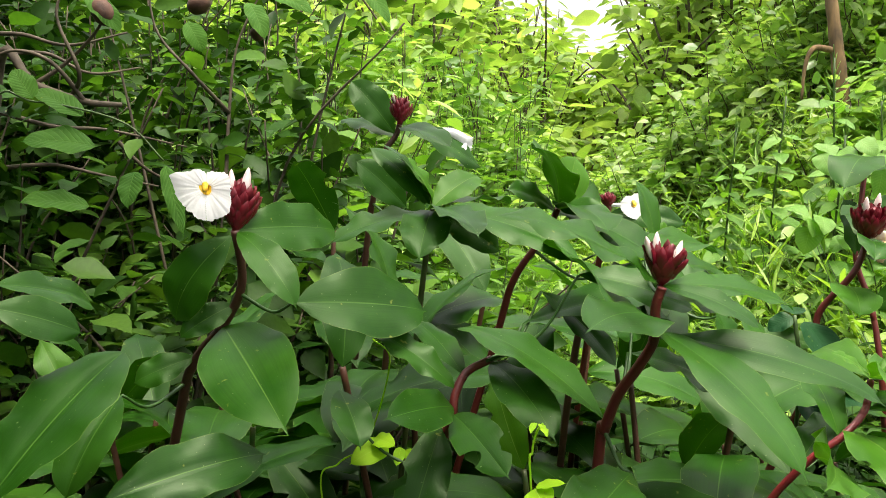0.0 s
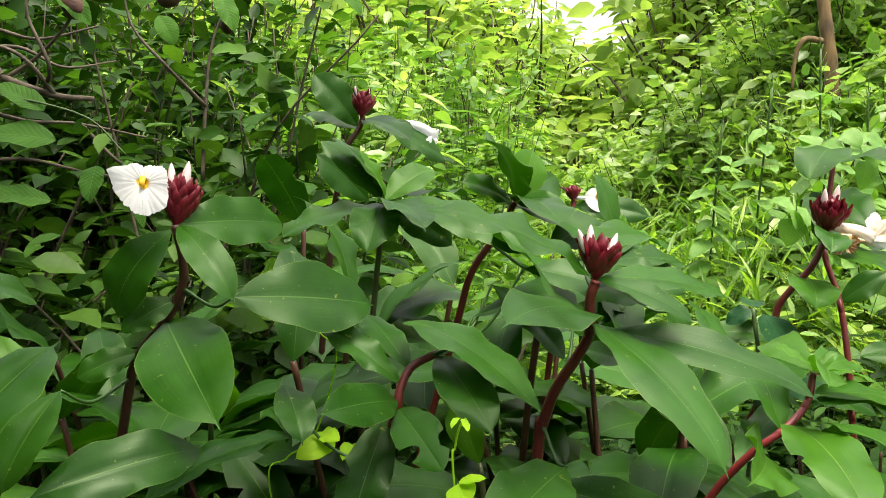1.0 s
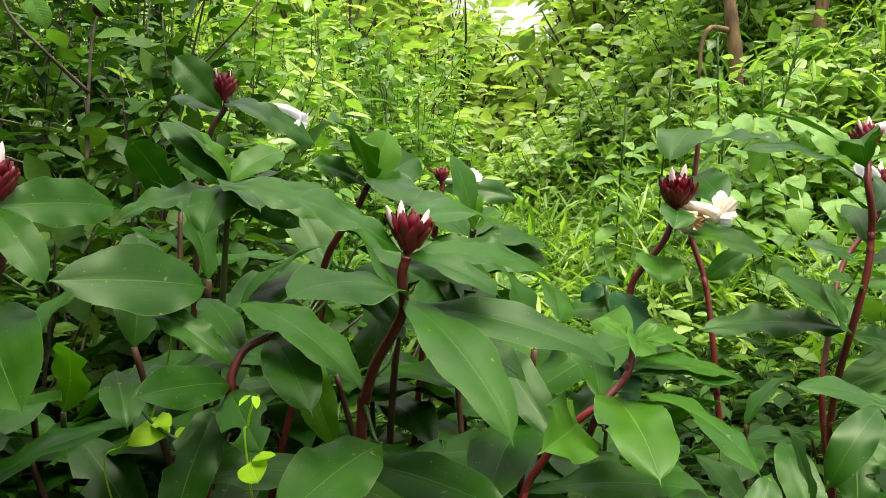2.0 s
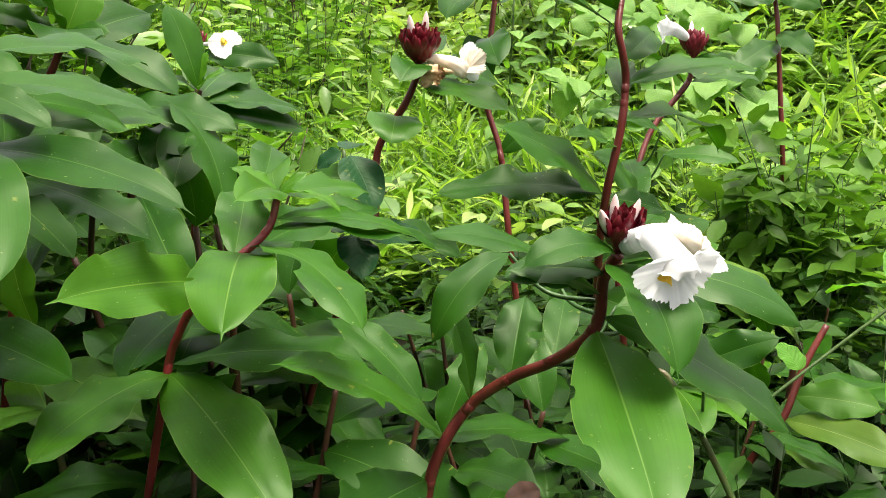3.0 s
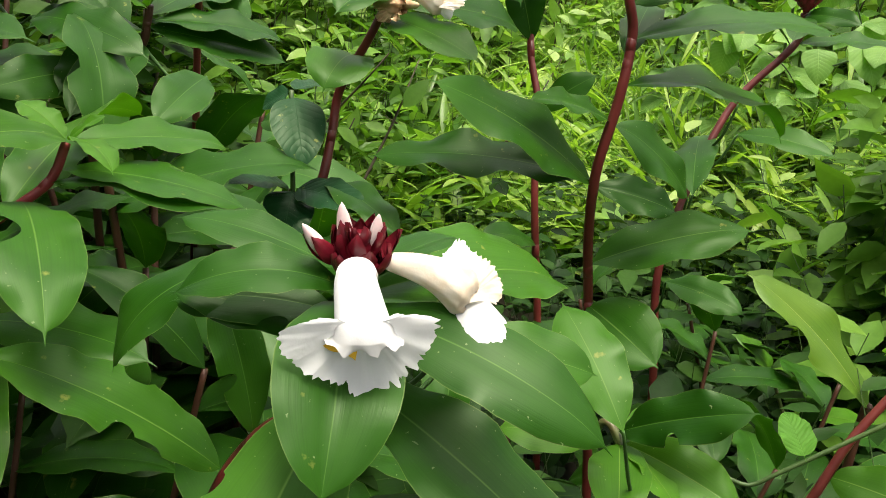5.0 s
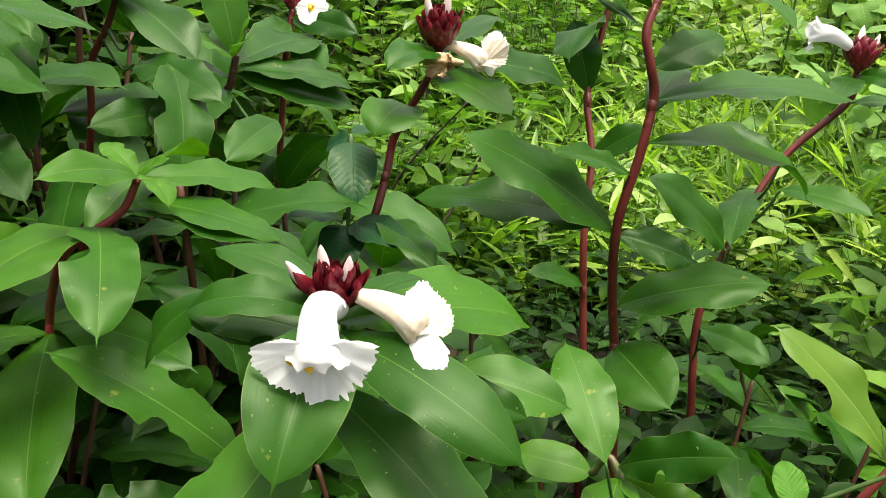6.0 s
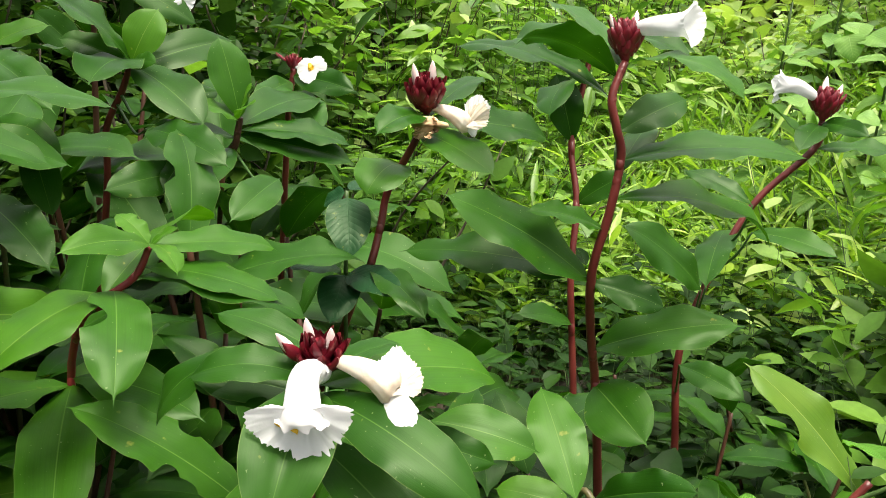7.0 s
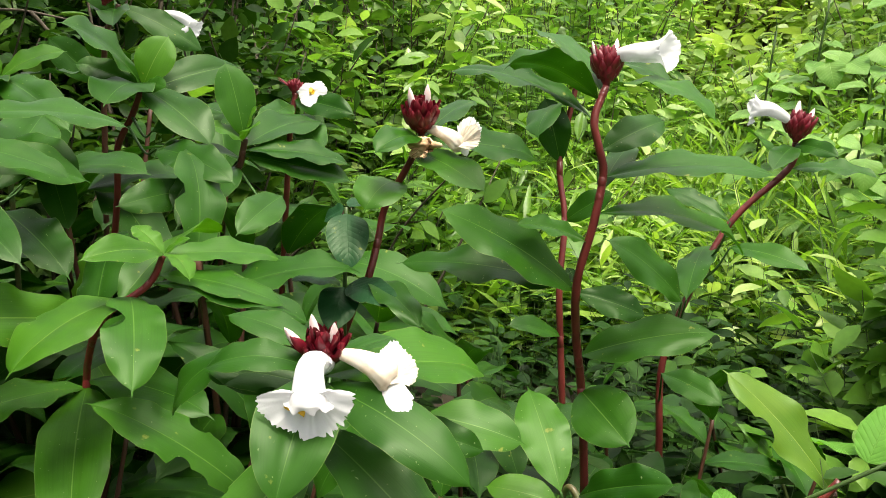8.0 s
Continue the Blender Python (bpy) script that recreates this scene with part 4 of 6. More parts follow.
def leaf(plant, base, tip, up, width, sag, mat=None, bites=()):
    """A leaf with its sheath on the cane; one that starts off the cane gets a stalk."""
    LEAF_COUNT[0] += 1
    line = CANES[plant.name]
    origin = np.array(plant.location)
    base = np.array(base, float)
    gap = np.linalg.norm(line - base, axis=1)
    near = int(gap.argmin())
    rng = random.Random(LEAF_COUNT[0] * 7)
    if gap[near] < 0.055:
        base = line[near] + unit(base - line[near] + 1e-6) * 0.002
        local = CANE_THICK[plant.name] * (1 - 0.25 * near / len(line))
        a, b = line[max(near - 3, 0)], line[min(near + 1, len(line) - 1)]
        v, f = tube(np.array([a, (a + b) / 2, b]) - origin, [local * 0.95, local * 1.04, local * 0.93], 10)
        part("sheath", mesh("sheath", v, f, CANE_SKIN[plant.name]), plant)
    else:
        # a leaf off the cane sits on a thin side shoot
        foot = line[max(near - 5, 0)]
        mid = foot * 0.4 + base * 0.6 - np.array([0, 0, 0.2 * gap[near]])
        shoot_line = smooth_line([foot, mid, base], 7)
        v, f = tube(shoot_line - origin, np.linspace(0.0024, 0.0014, len(shoot_line)), 6)
        part("side_shoot", mesh("side_shoot", v, f, STALK), plant, "thin green side shoot")
    me = leaf_mesh(base, tip, up, width, sag, rng.uniform(0.1, 0.24), bites, LEAF_COUNT[0], mat, origin, peak=rng.uniform(0.98, 1.28), along=84 if bites else 22, across=17 if bites else 5)
    return part("leaf", me, plant)


def head(plant, foot, top, width, buds, open_top=0.0, count=64):
    """A crimson head on the end of the cane."""
    foot, top = np.array(foot), np.array(top)
    LEAF_COUNT[0] += 1
    return flower_head(plant, foot, top - foot, (width, np.linalg.norm(top - foot)), buds, LEAF_COUNT[0], np.array(plant.location), open_top, count)


def bloom(plant, root, mouth, down, side, lip, **how):
    LEAF_COUNT[0] += 1
    return flower(plant, root, mouth, down, side, lip, np.array(plant.location), seed=LEAF_COUNT[0], **how)


def hang(plant, root, knee, mouth, down, side, front, rim, r):
    LEAF_COUNT[0] += 1
    return hanging_flower(plant, root, knee, mouth, down, side, front, rim, r, np.array(plant.location), LEAF_COUNT[0])


def wilt(plant, root, end, lip_to, up_to, r0, r1, lip):
    LEAF_COUNT[0] += 1
    return wilted_flower(plant, root, end, lip_to, up_to, r0, r1, lip, np.array(plant.location), LEAF_COUNT[0])


def face(plant, root, mouth, down, side, rim, r):
    LEAF_COUNT[0] += 1
    return disc_flower(plant, root, mouth, down, side, rim, r, np.array(plant.location), LEAF_COUNT[0])


def dried(plant, centre, size):
    LEAF_COUNT[0] += 1
    return dried_flower(plant, centre, size, np.array(plant.location), LEAF_COUNT[0])


# ---- the costus plants, from the thicket to the clearing ----
plant_a = costus('costus plant with a crimson head and one open white flower',
    [(-0.438, 1.082, 0.000), (-0.398, 1.044, 0.338), (-0.305, 0.956, 0.676), (-0.277, 0.930, 0.747), (-0.242, 0.923, 0.789), (-0.221, 0.915, 0.825), (-0.216, 0.907, 0.856), (-0.220, 0.899, 0.894)], STEM_DARK)
leaf(plant_a, (-0.201, 0.922, 0.904), (-0.123, 1.007, 0.886), (0.666, -0.613, 0.424), 0.059, 0.07)
leaf(plant_a, (-0.217, 0.899, 0.893), (-0.144, 0.838, 0.818), (0.045, -0.536, 0.843), 0.041, 0.12)
leaf(plant_a, (-0.229, 0.899, 0.889), (-0.291, 0.912, 0.793), (-0.072, -0.922, 0.381), 0.057, 0.22)
leaf(plant_a, (-0.238, 0.911, 0.782), (-0.145, 0.764, 0.715), (0.101, -0.858, 0.504), 0.093, 0.07, LEAF_FRESH)
leaf(plant_a, (-0.280, 0.931, 0.757), (-0.340, 0.906, 0.729), (0.232, -0.776, 0.587), 0.035, 0.07)
leaf(plant_a, (-0.245, 0.926, 0.823), (-0.282, 0.889, 0.781), (0.303, -0.657, 0.690), 0.034, 0.07)
leaf(plant_a, (-0.157, 0.882, 0.819), (-0.017, 0.972, 0.794), (0.468, -0.688, 0.555), 0.084, 0.05)
plant_x = costus('leaning costus shoot with very large dark leaves',
    [(-0.520, 0.620, 0.000), (-0.500, 0.630, 0.400), (-0.450, 0.620, 0.720), (-0.400, 0.620, 0.800)], STEM_DARK)
leaf(plant_x, (-0.354, 0.630, 0.701), (-0.282, 0.752, 0.802), (-0.311, -0.828, 0.466), 0.085, 0.04)
leaf(plant_x, (-0.371, 0.688, 0.847), (-0.312, 0.730, 0.817), (0.528, -0.659, 0.536), 0.039, 0.07)
leaf(plant_x, (-0.443, 0.834, 0.848), (-0.386, 0.943, 0.807), (0.657, -0.222, 0.721), 0.044, 0.07)
leaf(plant_x, (-0.300, 0.718, 0.670), (-0.172, 0.814, 0.682), (0.050, -0.799, 0.599), 0.060, 0.07)
plant_b = costus('tall costus plant with a dark crimson head',
    [(-0.203, 1.521, 0.000), (-0.181, 1.501, 0.418), (-0.130, 1.456, 0.835), (-0.115, 1.443, 0.918), (-0.096, 1.429, 0.986), (-0.076, 1.431, 1.016), (-0.069, 1.433, 1.037)], STEM_DARK)
leaf(plant_b, (-0.076, 1.431, 1.018), (-0.152, 1.440, 1.111), (-0.000, -0.861, 0.508), 0.060, 0.07)
leaf(plant_b, (-0.081, 1.431, 1.016), (-0.180, 1.514, 1.049), (-0.157, -0.404, 0.901), 0.045, 0.07)
leaf(plant_b, (-0.065, 1.433, 1.033), (0.072, 1.486, 0.958), (0.392, -0.656, 0.645), 0.056, 0.07)
leaf(plant_b, (-0.065, 1.432, 1.027), (0.016, 1.309, 0.990), (-0.093, -0.247, 0.964), 0.052, 0.07)
leaf(plant_b, (-0.057, 1.361, 0.898), (-0.135, 1.327, 0.976), (0.250, -0.907, 0.337), 0.057, 0.07)
plant_v = costus('costus shoot with a whorl of fresh light green leaves',
    [(-0.100, 1.190, 0.000), (-0.078, 1.172, 0.395), (-0.030, 1.122, 0.789), (-0.018, 1.106, 0.866), (-0.013, 1.100, 0.906)], SHEATH)
leaf(plant_v, (-0.013, 1.100, 0.911), (-0.057, 1.076, 0.974), (0.600, -0.350, 0.600), 0.034, 0.13, LEAF_YOUNG)
leaf(plant_v, (-0.012, 1.100, 0.911), (0.051, 1.163, 0.949), (0.207, -0.555, 0.806), 0.047, 0.09, LEAF_YOUNG)
leaf(plant_v, (-0.011, 1.098, 0.908), (0.100, 1.205, 0.912), (-0.144, -0.100, 0.900), 0.062, 0.04)
leaf(plant_v, (-0.014, 1.098, 0.904), (-0.029, 0.997, 0.850), (0.050, -0.437, 0.898), 0.063, 0.09)
leaf(plant_v, (-0.010, 1.098, 0.902), (0.077, 1.096, 0.848), (0.141, -0.751, 0.474), 0.048, 0.07)
leaf(plant_v, (-0.016, 1.100, 0.905), (-0.093, 1.072, 0.987), (0.400, -0.500, 0.500), 0.050, 0.10)
leaf(plant_v, (-0.036, 1.120, 0.904), (-0.141, 1.037, 0.868), (0.112, -0.389, 0.915), 0.047, 0.07)
leaf(plant_v, (0.026, 1.090, 0.900), (0.174, 1.022, 0.844), (-0.022, -0.478, 0.878), 0.064, 0.07)
leaf(plant_v, (0.015, 1.092, 0.920), (0.043, 0.972, 0.880), (0.146, -0.178, 0.973), 0.065, 0.07)
leaf(plant_v, (0.017, 1.093, 0.920), (-0.073, 1.045, 0.992), (0.499, -0.249, 0.830), 0.042, 0.07)
plant_f = costus('costus shoot with an upright leaf on a bent red cane',
    [(-0.060, 1.300, 0.000), (-0.020, 1.280, 0.354), (0.075, 1.225, 0.709), (0.100, 1.200, 0.800), (0.140, 1.190, 0.860), (0.161, 1.186, 0.900)], STEM)
leaf(plant_f, (0.161, 1.183, 0.903), (0.118, 1.072, 0.988), (0.637, 0.000, 0.713), 0.080, 0.09)
leaf(plant_f, (0.163, 1.188, 0.896), (0.302, 1.151, 0.822), (0.303, -0.454, 0.838), 0.072, 0.07)
leaf(plant_f, (0.160, 1.190, 0.900), (0.206, 1.045, 0.877), (0.179, -0.111, 0.978), 0.082, 0.10)
leaf(plant_f, (0.162, 1.190, 0.903), (0.190, 1.215, 0.975), (0.400, -0.700, 0.400), 0.058, 0.10, LEAF_YOUNG)
leaf(plant_f, (0.158, 1.192, 0.890), (0.238, 1.330, 0.935), (0.500, -0.300, 0.600), 0.064, 0.06)
leaf(plant_f, (0.171, 1.191, 0.900), (0.224, 1.157, 0.902), (-0.454, -0.677, 0.580), 0.030, 0.07)
leaf(plant_f, (0.152, 1.191, 0.899), (0.085, 1.133, 0.932), (0.574, -0.555, 0.602), 0.042, 0.07)
leaf(plant_f, (0.206, 1.145, 0.839), (0.267, 1.242, 0.864), (0.631, -0.457, 0.627), 0.049, 0.07)
leaf(plant_f, (0.215, 1.142, 0.815), (0.379, 1.080, 0.785), (-0.123, -0.543, 0.830), 0.060, 0.07)
plant_c = costus('costus plant with a crimson head and pale buds',
    [(0.125, 0.879, 0.000), (0.133, 0.863, 0.335), (0.152, 0.825, 0.670), (0.156, 0.817, 0.698), (0.167, 0.805, 0.736), (0.183, 0.792, 0.766), (0.196, 0.784, 0.794), (0.195, 0.776, 0.825), (0.200, 0.772, 0.845)], STEM)
leaf(plant_c, (0.172, 0.789, 0.858), (0.041, 0.732, 0.920), (0.387, -0.335, 0.859), 0.053, 0.07)
leaf(plant_c, (0.199, 0.780, 0.808), (0.105, 0.619, 0.836), (0.348, -0.102, 0.932), 0.064, 0.07)
leaf(plant_c, (0.207, 0.787, 0.836), (0.299, 0.910, 0.798), (0.610, -0.356, 0.708), 0.054, 0.07)
leaf(plant_c, (0.216, 0.789, 0.860), (0.283, 0.743, 0.810), (0.080, -0.456, 0.886), 0.032, 0.07)
leaf(plant_c, (0.222, 0.800, 0.860), (0.349, 0.827, 0.813), (0.276, -0.326, 0.904), 0.047, 0.07)
leaf(plant_c, (0.209, 0.760, 0.801), (0.276, 0.621, 0.717), (0.188, -0.272, 0.944), 0.064, 0.07)
leaf(plant_c, (0.248, 0.774, 0.789), (0.385, 0.714, 0.748), (-0.014, -0.415, 0.910), 0.053, 0.07)
leaf(plant_c, (0.155, 0.818, 0.708), (0.010, 0.961, 0.783), (0.188, -0.142, 0.972), 0.074, 0.07)
leaf(plant_c, (0.172, 0.768, 0.672), (0.091, 0.633, 0.658), (0.358, -0.270, 0.894), 0.065, 0.07)
leaf(plant_c, (0.172, 0.803, 0.623), (0.287, 0.709, 0.621), (-0.323, -0.411, 0.853), 0.054, 0.07)
leaf(plant_c, (0.197, 0.830, 0.870), (0.311, 0.969, 0.858), (0.288, -0.183, 0.940), 0.061, 0.07)
leaf(plant_c, (0.194, 0.870, 0.784), (0.119, 1.040, 0.867), (0.555, 0.019, 0.831), 0.069, 0.07)
plant_w = costus('short costus shoot with a thin red cane',
    [(-0.104, 1.003, 0.000), (-0.077, 0.983, 0.365), (-0.012, 0.936, 0.625), (0.007, 0.922, 0.681), (0.011, 0.924, 0.706), (0.024, 0.936, 0.729), (0.053, 0.947, 0.742)], STEM)
leaf(plant_w, (0.011, 0.914, 0.695), (-0.059, 0.790, 0.719), (0.705, -0.358, 0.612), 0.049, 0.07)
leaf(plant_w, (0.010, 0.894, 0.684), (0.061, 0.785, 0.660), (-0.385, -0.296, 0.874), 0.050, 0.07, bites=[(1, 0.67, 0.09, 0.72), (-1, 0.72, 0.09, 0.41), (-1, 0.75, 0.04, 0.51)])
leaf(plant_w, (-0.120, 0.943, 0.710), (-0.088, 0.872, 0.664), (0.189, -0.295, 0.937), 0.045, 0.07)
leaf(plant_w, (0.053, 0.946, 0.739), (0.107, 0.797, 0.694), (-0.105, -0.228, 0.968), 0.056, 0.07)
plant_k = costus('costus shoot with a star of light green leaves',
    [(0.210, 0.933, 0.000), (0.241, 0.913, 0.275), (0.310, 0.866, 0.550), (0.334, 0.848, 0.614), (0.366, 0.830, 0.662), (0.395, 0.827, 0.685), (0.423, 0.840, 0.708), (0.433, 0.850, 0.736)], STEM_BRIGHT)
leaf(plant_k, (0.433, 0.850, 0.737), (0.407, 0.756, 0.747), (0.500, -0.200, 0.800), 0.038, 0.10, LEAF_YOUNG)
leaf(plant_k, (0.433, 0.850, 0.738), (0.392, 0.854, 0.765), (0.342, -0.262, 0.902), 0.026, 0.09, LEAF_YOUNG, bites=[(1, 0.6, 0.05, 0.3)])
leaf(plant_k, (0.433, 0.852, 0.738), (0.430, 0.970, 0.742), (-0.400, 0.012, 0.773), 0.042, 0.12, LEAF_YOUNG)
leaf(plant_k, (0.434, 0.850, 0.737), (0.492, 0.812, 0.724), (-0.043, 0.216, 0.950), 0.027, 0.12, LEAF_YOUNG)
leaf(plant_k, (0.435, 0.852, 0.736), (0.520, 0.949, 0.724), (0.330, -0.283, 0.901), 0.044, 0.05, LEAF_FRESH)
leaf(plant_k, (0.430, 0.846, 0.716), (0.562, 0.880, 0.688), (0.206, -0.158, 0.966), 0.054, 0.06, LEAF_FRESH)
leaf(plant_k, (0.401, 0.829, 0.690), (0.402, 0.665, 0.661), (0.075, -0.263, 0.962), 0.070, 0.09, LEAF_YOUNG, bites=[(1, 0.57, 0.04, 0.2)])
leaf(plant_k, (0.368, 0.826, 0.664), (0.299, 0.640, 0.704), (0.722, -0.376, 0.581), 0.062, 0.05, LEAF_YOUNG)
leaf(plant_k, (0.405, 0.830, 0.693), (0.507, 0.699, 0.645), (0.326, -0.145, 0.934), 0.060, 0.13, LEAF_FRESH, bites=[(1, 0.46, 0.13, 0.74)])
leaf(plant_k, (0.392, 0.828, 0.684), (0.395, 0.930, 0.735), (0.300, -0.500, 0.700), 0.050, 0.07, LEAF_FRESH)
leaf(plant_k, (0.440, 0.846, 0.741), (0.462, 0.858, 0.757), (0.100, -0.400, 0.800), 0.012, 0.07, LEAF_YOUNG)
leaf(plant_k, (0.335, 0.861, 0.573), (0.511, 0.818, 0.585), (-0.101, -0.239, 0.966), 0.061, 0.07, LEAF_FRESH)
leaf(plant_k, (0.350, 0.856, 0.648), (0.276, 0.986, 0.736), (-0.175, -0.423, 0.889), 0.055, 0.07)
leaf(plant_k, (0.426, 0.838, 0.708), (0.587, 0.890, 0.670), (0.027, -0.213, 0.977), 0.055, 0.07)
leaf(plant_k, (0.334, 0.850, 0.560), (0.438, 0.690, 0.486), (0.009, -0.320, 0.947), 0.076, 0.07, LEAF_FRESH)
leaf(plant_k, (0.354, 0.843, 0.645), (0.443, 0.931, 0.681), (-0.026, -0.245, 0.969), 0.042, 0.07)
leaf(plant_k, (0.318, 0.862, 0.570), (0.240, 0.700, 0.560), (0.009, -0.320, 0.947), 0.068, 0.07, LEAF_FRESH)
plant_e = costus('leaning costus cane with a crimson head and two white flowers',
    [(0.524, 0.773, 0.000), (0.531, 0.778, 0.210), (0.549, 0.788, 0.421), (0.555, 0.792, 0.471), (0.571, 0.792, 0.511), (0.596, 0.790, 0.546), (0.628, 0.765, 0.578), (0.660, 0.729, 0.605), (0.684, 0.696, 0.641), (0.688, 0.687, 0.683), (0.696, 0.676, 0.703)], STEM)
leaf(plant_e, (0.684, 0.690, 0.640), (0.670, 0.506, 0.573), (-0.045, -0.412, 0.910), 0.075, 0.03, LEAF_FRESH, bites=[(1, 0.40, 0.04, 0.12), (1, 0.72, 0.05, 0.22)])
leaf(plant_e, (0.690, 0.684, 0.694), (0.708, 0.583, 0.636), (0.300, -0.600, 0.700), 0.060, 0.17)
leaf(plant_e, (0.700, 0.689, 0.688), (0.835, 0.645, 0.645), (0.075, -0.566, 0.821), 0.046, 0.13)
leaf(plant_e, (0.735, 0.725, 0.649), (0.813, 0.749, 0.626), (0.292, -0.729, 0.619), 0.030, 0.07)
leaf(plant_e, (0.690, 0.690, 0.650), (0.832, 0.652, 0.556), (0.532, -0.460, 0.711), 0.062, 0.06)
leaf(plant_e, (0.700, 0.690, 0.697), (0.803, 0.785, 0.683), (0.411, 0.000, 0.908), 0.074, 0.08, LEAF_FRESH, bites=[(-1, 0.93, 0.06, 0.5)])
leaf(plant_e, (0.702, 0.684, 0.706), (0.745, 0.721, 0.724), (-0.200, -0.300, 0.930), 0.030, 0.08)
leaf(plant_e, (0.694, 0.676, 0.704), (0.614, 0.644, 0.704), (-0.100, -0.511, 0.836), 0.034, 0.18)
leaf(plant_e, (0.680, 0.672, 0.684), (0.603, 0.663, 0.694), (0.054, -0.503, 0.863), 0.036, 0.09, bites=[(-1, 0.37, 0.08, 0.3)])
leaf(plant_e, (0.622, 0.724, 0.698), (0.552, 0.688, 0.636), (-0.109, -0.567, 0.817), 0.034, 0.22)
leaf(plant_e, (0.595, 0.790, 0.548), (0.568, 0.794, 0.665), (0.634, -0.513, 0.578), 0.041, 0.07, bites=[(-1, 0.40, 0.05, 0.74)])
leaf(plant_e, (0.628, 0.765, 0.579), (0.654, 0.822, 0.638), (-0.064, -0.498, 0.865), 0.043, 0.07, bites=[(1, 0.46, 0.05, 0.69)])
leaf(plant_e, (0.658, 0.730, 0.607), (0.687, 0.800, 0.642), (0.054, -0.321, 0.945), 0.031, 0.07)
leaf(plant_e, (0.684, 0.683, 0.668), (0.607, 0.656, 0.703), (0.358, -0.453, 0.816), 0.030, 0.07)
leaf(plant_e, (0.567, 0.794, 0.518), (0.428, 0.729, 0.623), (0.467, -0.182, 0.865), 0.063, 0.07, LEAF_FRESH, bites=[(-1, 0.39, 0.11, 0.39), (1, 0.45, 0.06, 0.37), (-1, 0.43, 0.06, 0.67)])
leaf(plant_e, (0.550, 0.794, 0.477), (0.445, 0.686, 0.477), (0.437, -0.428, 0.791), 0.064, 0.07, bites=[(-1, 0.60, 0.09, 0.33), (1, 0.71, 0.07, 0.44), (1, 0.54, 0.04, 0.42)])
leaf(plant_e, (0.557, 0.792, 0.437), (0.669, 0.687, 0.458), (-0.163, -0.039, 0.986), 0.053, 0.07, LEAF_YOUNG)
leaf(plant_e, (0.737, 0.811, 0.623), (0.829, 0.826, 0.603), (0.183, -0.567, 0.803), 0.048, 0.07, LEAF_FRESH)
plant_r = costus('costus sprout with yellowing leaves and a leaning cane',
    [(0.933, 1.138, 0.000), (0.959, 1.132, 0.143), (1.019, 1.118, 0.286), (1.062, 1.108, 0.352), (1.101, 1.126, 0.424), (1.139, 1.139, 0.478)], STEM)
leaf(plant_r, (1.065, 1.098, 0.360), (1.178, 0.971, 0.337), (-0.263, -0.336, 0.904), 0.058, 0.07, LEAF_PALE)
leaf(plant_r, (1.040, 1.103, 0.328), (1.122, 1.038, 0.295), (-0.025, -0.336, 0.941), 0.037, 0.07, LEAF_PALE)
leaf(plant_r, (1.099, 1.138, 0.375), (1.180, 1.059, 0.383), (-0.476, -0.457, 0.751), 0.057, 0.07, LEAF_YOUNG)
leaf(plant_r, (1.055, 1.107, 0.345), (1.319, 1.214, 0.345), (0.023, -0.053, 0.998), 0.097, 0.07)
plant_t = costus('low costus sprout with three drooping bright leaves',
    [(0.999, 0.899, 0.000), (0.957, 0.925, 0.236), (0.861, 0.985, 0.471), (0.832, 1.003, 0.458)], SHEATH)
leaf(plant_t, (0.859, 0.984, 0.468), (0.857, 0.879, 0.454), (0.002, -0.088, 0.996), 0.053, 0.07, LEAF_YOUNG)
leaf(plant_t, (0.867, 0.985, 0.470), (0.962, 0.925, 0.449), (-0.232, -0.533, 0.814), 0.054, 0.07, LEAF_YOUNG, bites=[(1, 0.72, 0.03, 0.65)])
leaf(plant_t, (0.861, 0.983, 0.467), (0.913, 0.895, 0.448), (0.352, 0.082, 0.932), 0.036, 0.07, LEAF_YOUNG)
leaf(plant_t, (0.834, 1.003, 0.458), (0.748, 0.997, 0.467), (0.088, -0.584, 0.807), 0.044, 0.07, LEAF_YOUNG)
leaf(plant_t, (0.863, 0.985, 0.473), (0.959, 1.093, 0.462), (0.085, -0.012, 0.996), 0.049, 0.07, LEAF_YOUNG, bites=[(1, 0.59, 0.03, 0.32), (-1, 0.61, 0.11, 0.35)])
plant_g = costus('tall costus plant with a crimson head and a white flower',
    [(0.854, 1.201, 0.000), (0.849, 1.198, 0.198), (0.838, 1.190, 0.395), (0.828, 1.183, 0.522), (0.821, 1.152, 0.607), (0.822, 1.121, 0.686), (0.838, 1.116, 0.762), (0.845, 1.120, 0.820), (0.839, 1.112, 0.852), (0.832, 1.110, 0.884), (0.841, 1.126, 0.921)], STEM)
leaf(plant_g, (0.844, 1.126, 0.918), (0.971, 1.053, 0.889), (0.044, -0.181, 0.982), 0.051, 0.15, LEAF_FRESH)
leaf(plant_g, (0.828, 1.108, 0.883), (0.650, 1.111, 0.936), (0.177, -0.246, 0.953), 0.063, 0.10)
leaf(plant_g, (0.833, 1.120, 0.905), (0.749, 0.982, 0.938), (-0.557, -0.658, 0.506), 0.055, 0.12)
leaf(plant_g, (0.837, 1.123, 0.914), (0.726, 1.244, 0.991), (0.326, -0.079, 0.942), 0.062, 0.07)
leaf(plant_g, (0.843, 1.116, 0.849), (0.908, 1.193, 0.883), (0.485, -0.540, 0.688), 0.044, 0.07)
leaf(plant_g, (0.805, 1.142, 0.802), (0.868, 1.227, 0.853), (-0.002, -0.349, 0.937), 0.040, 0.07)
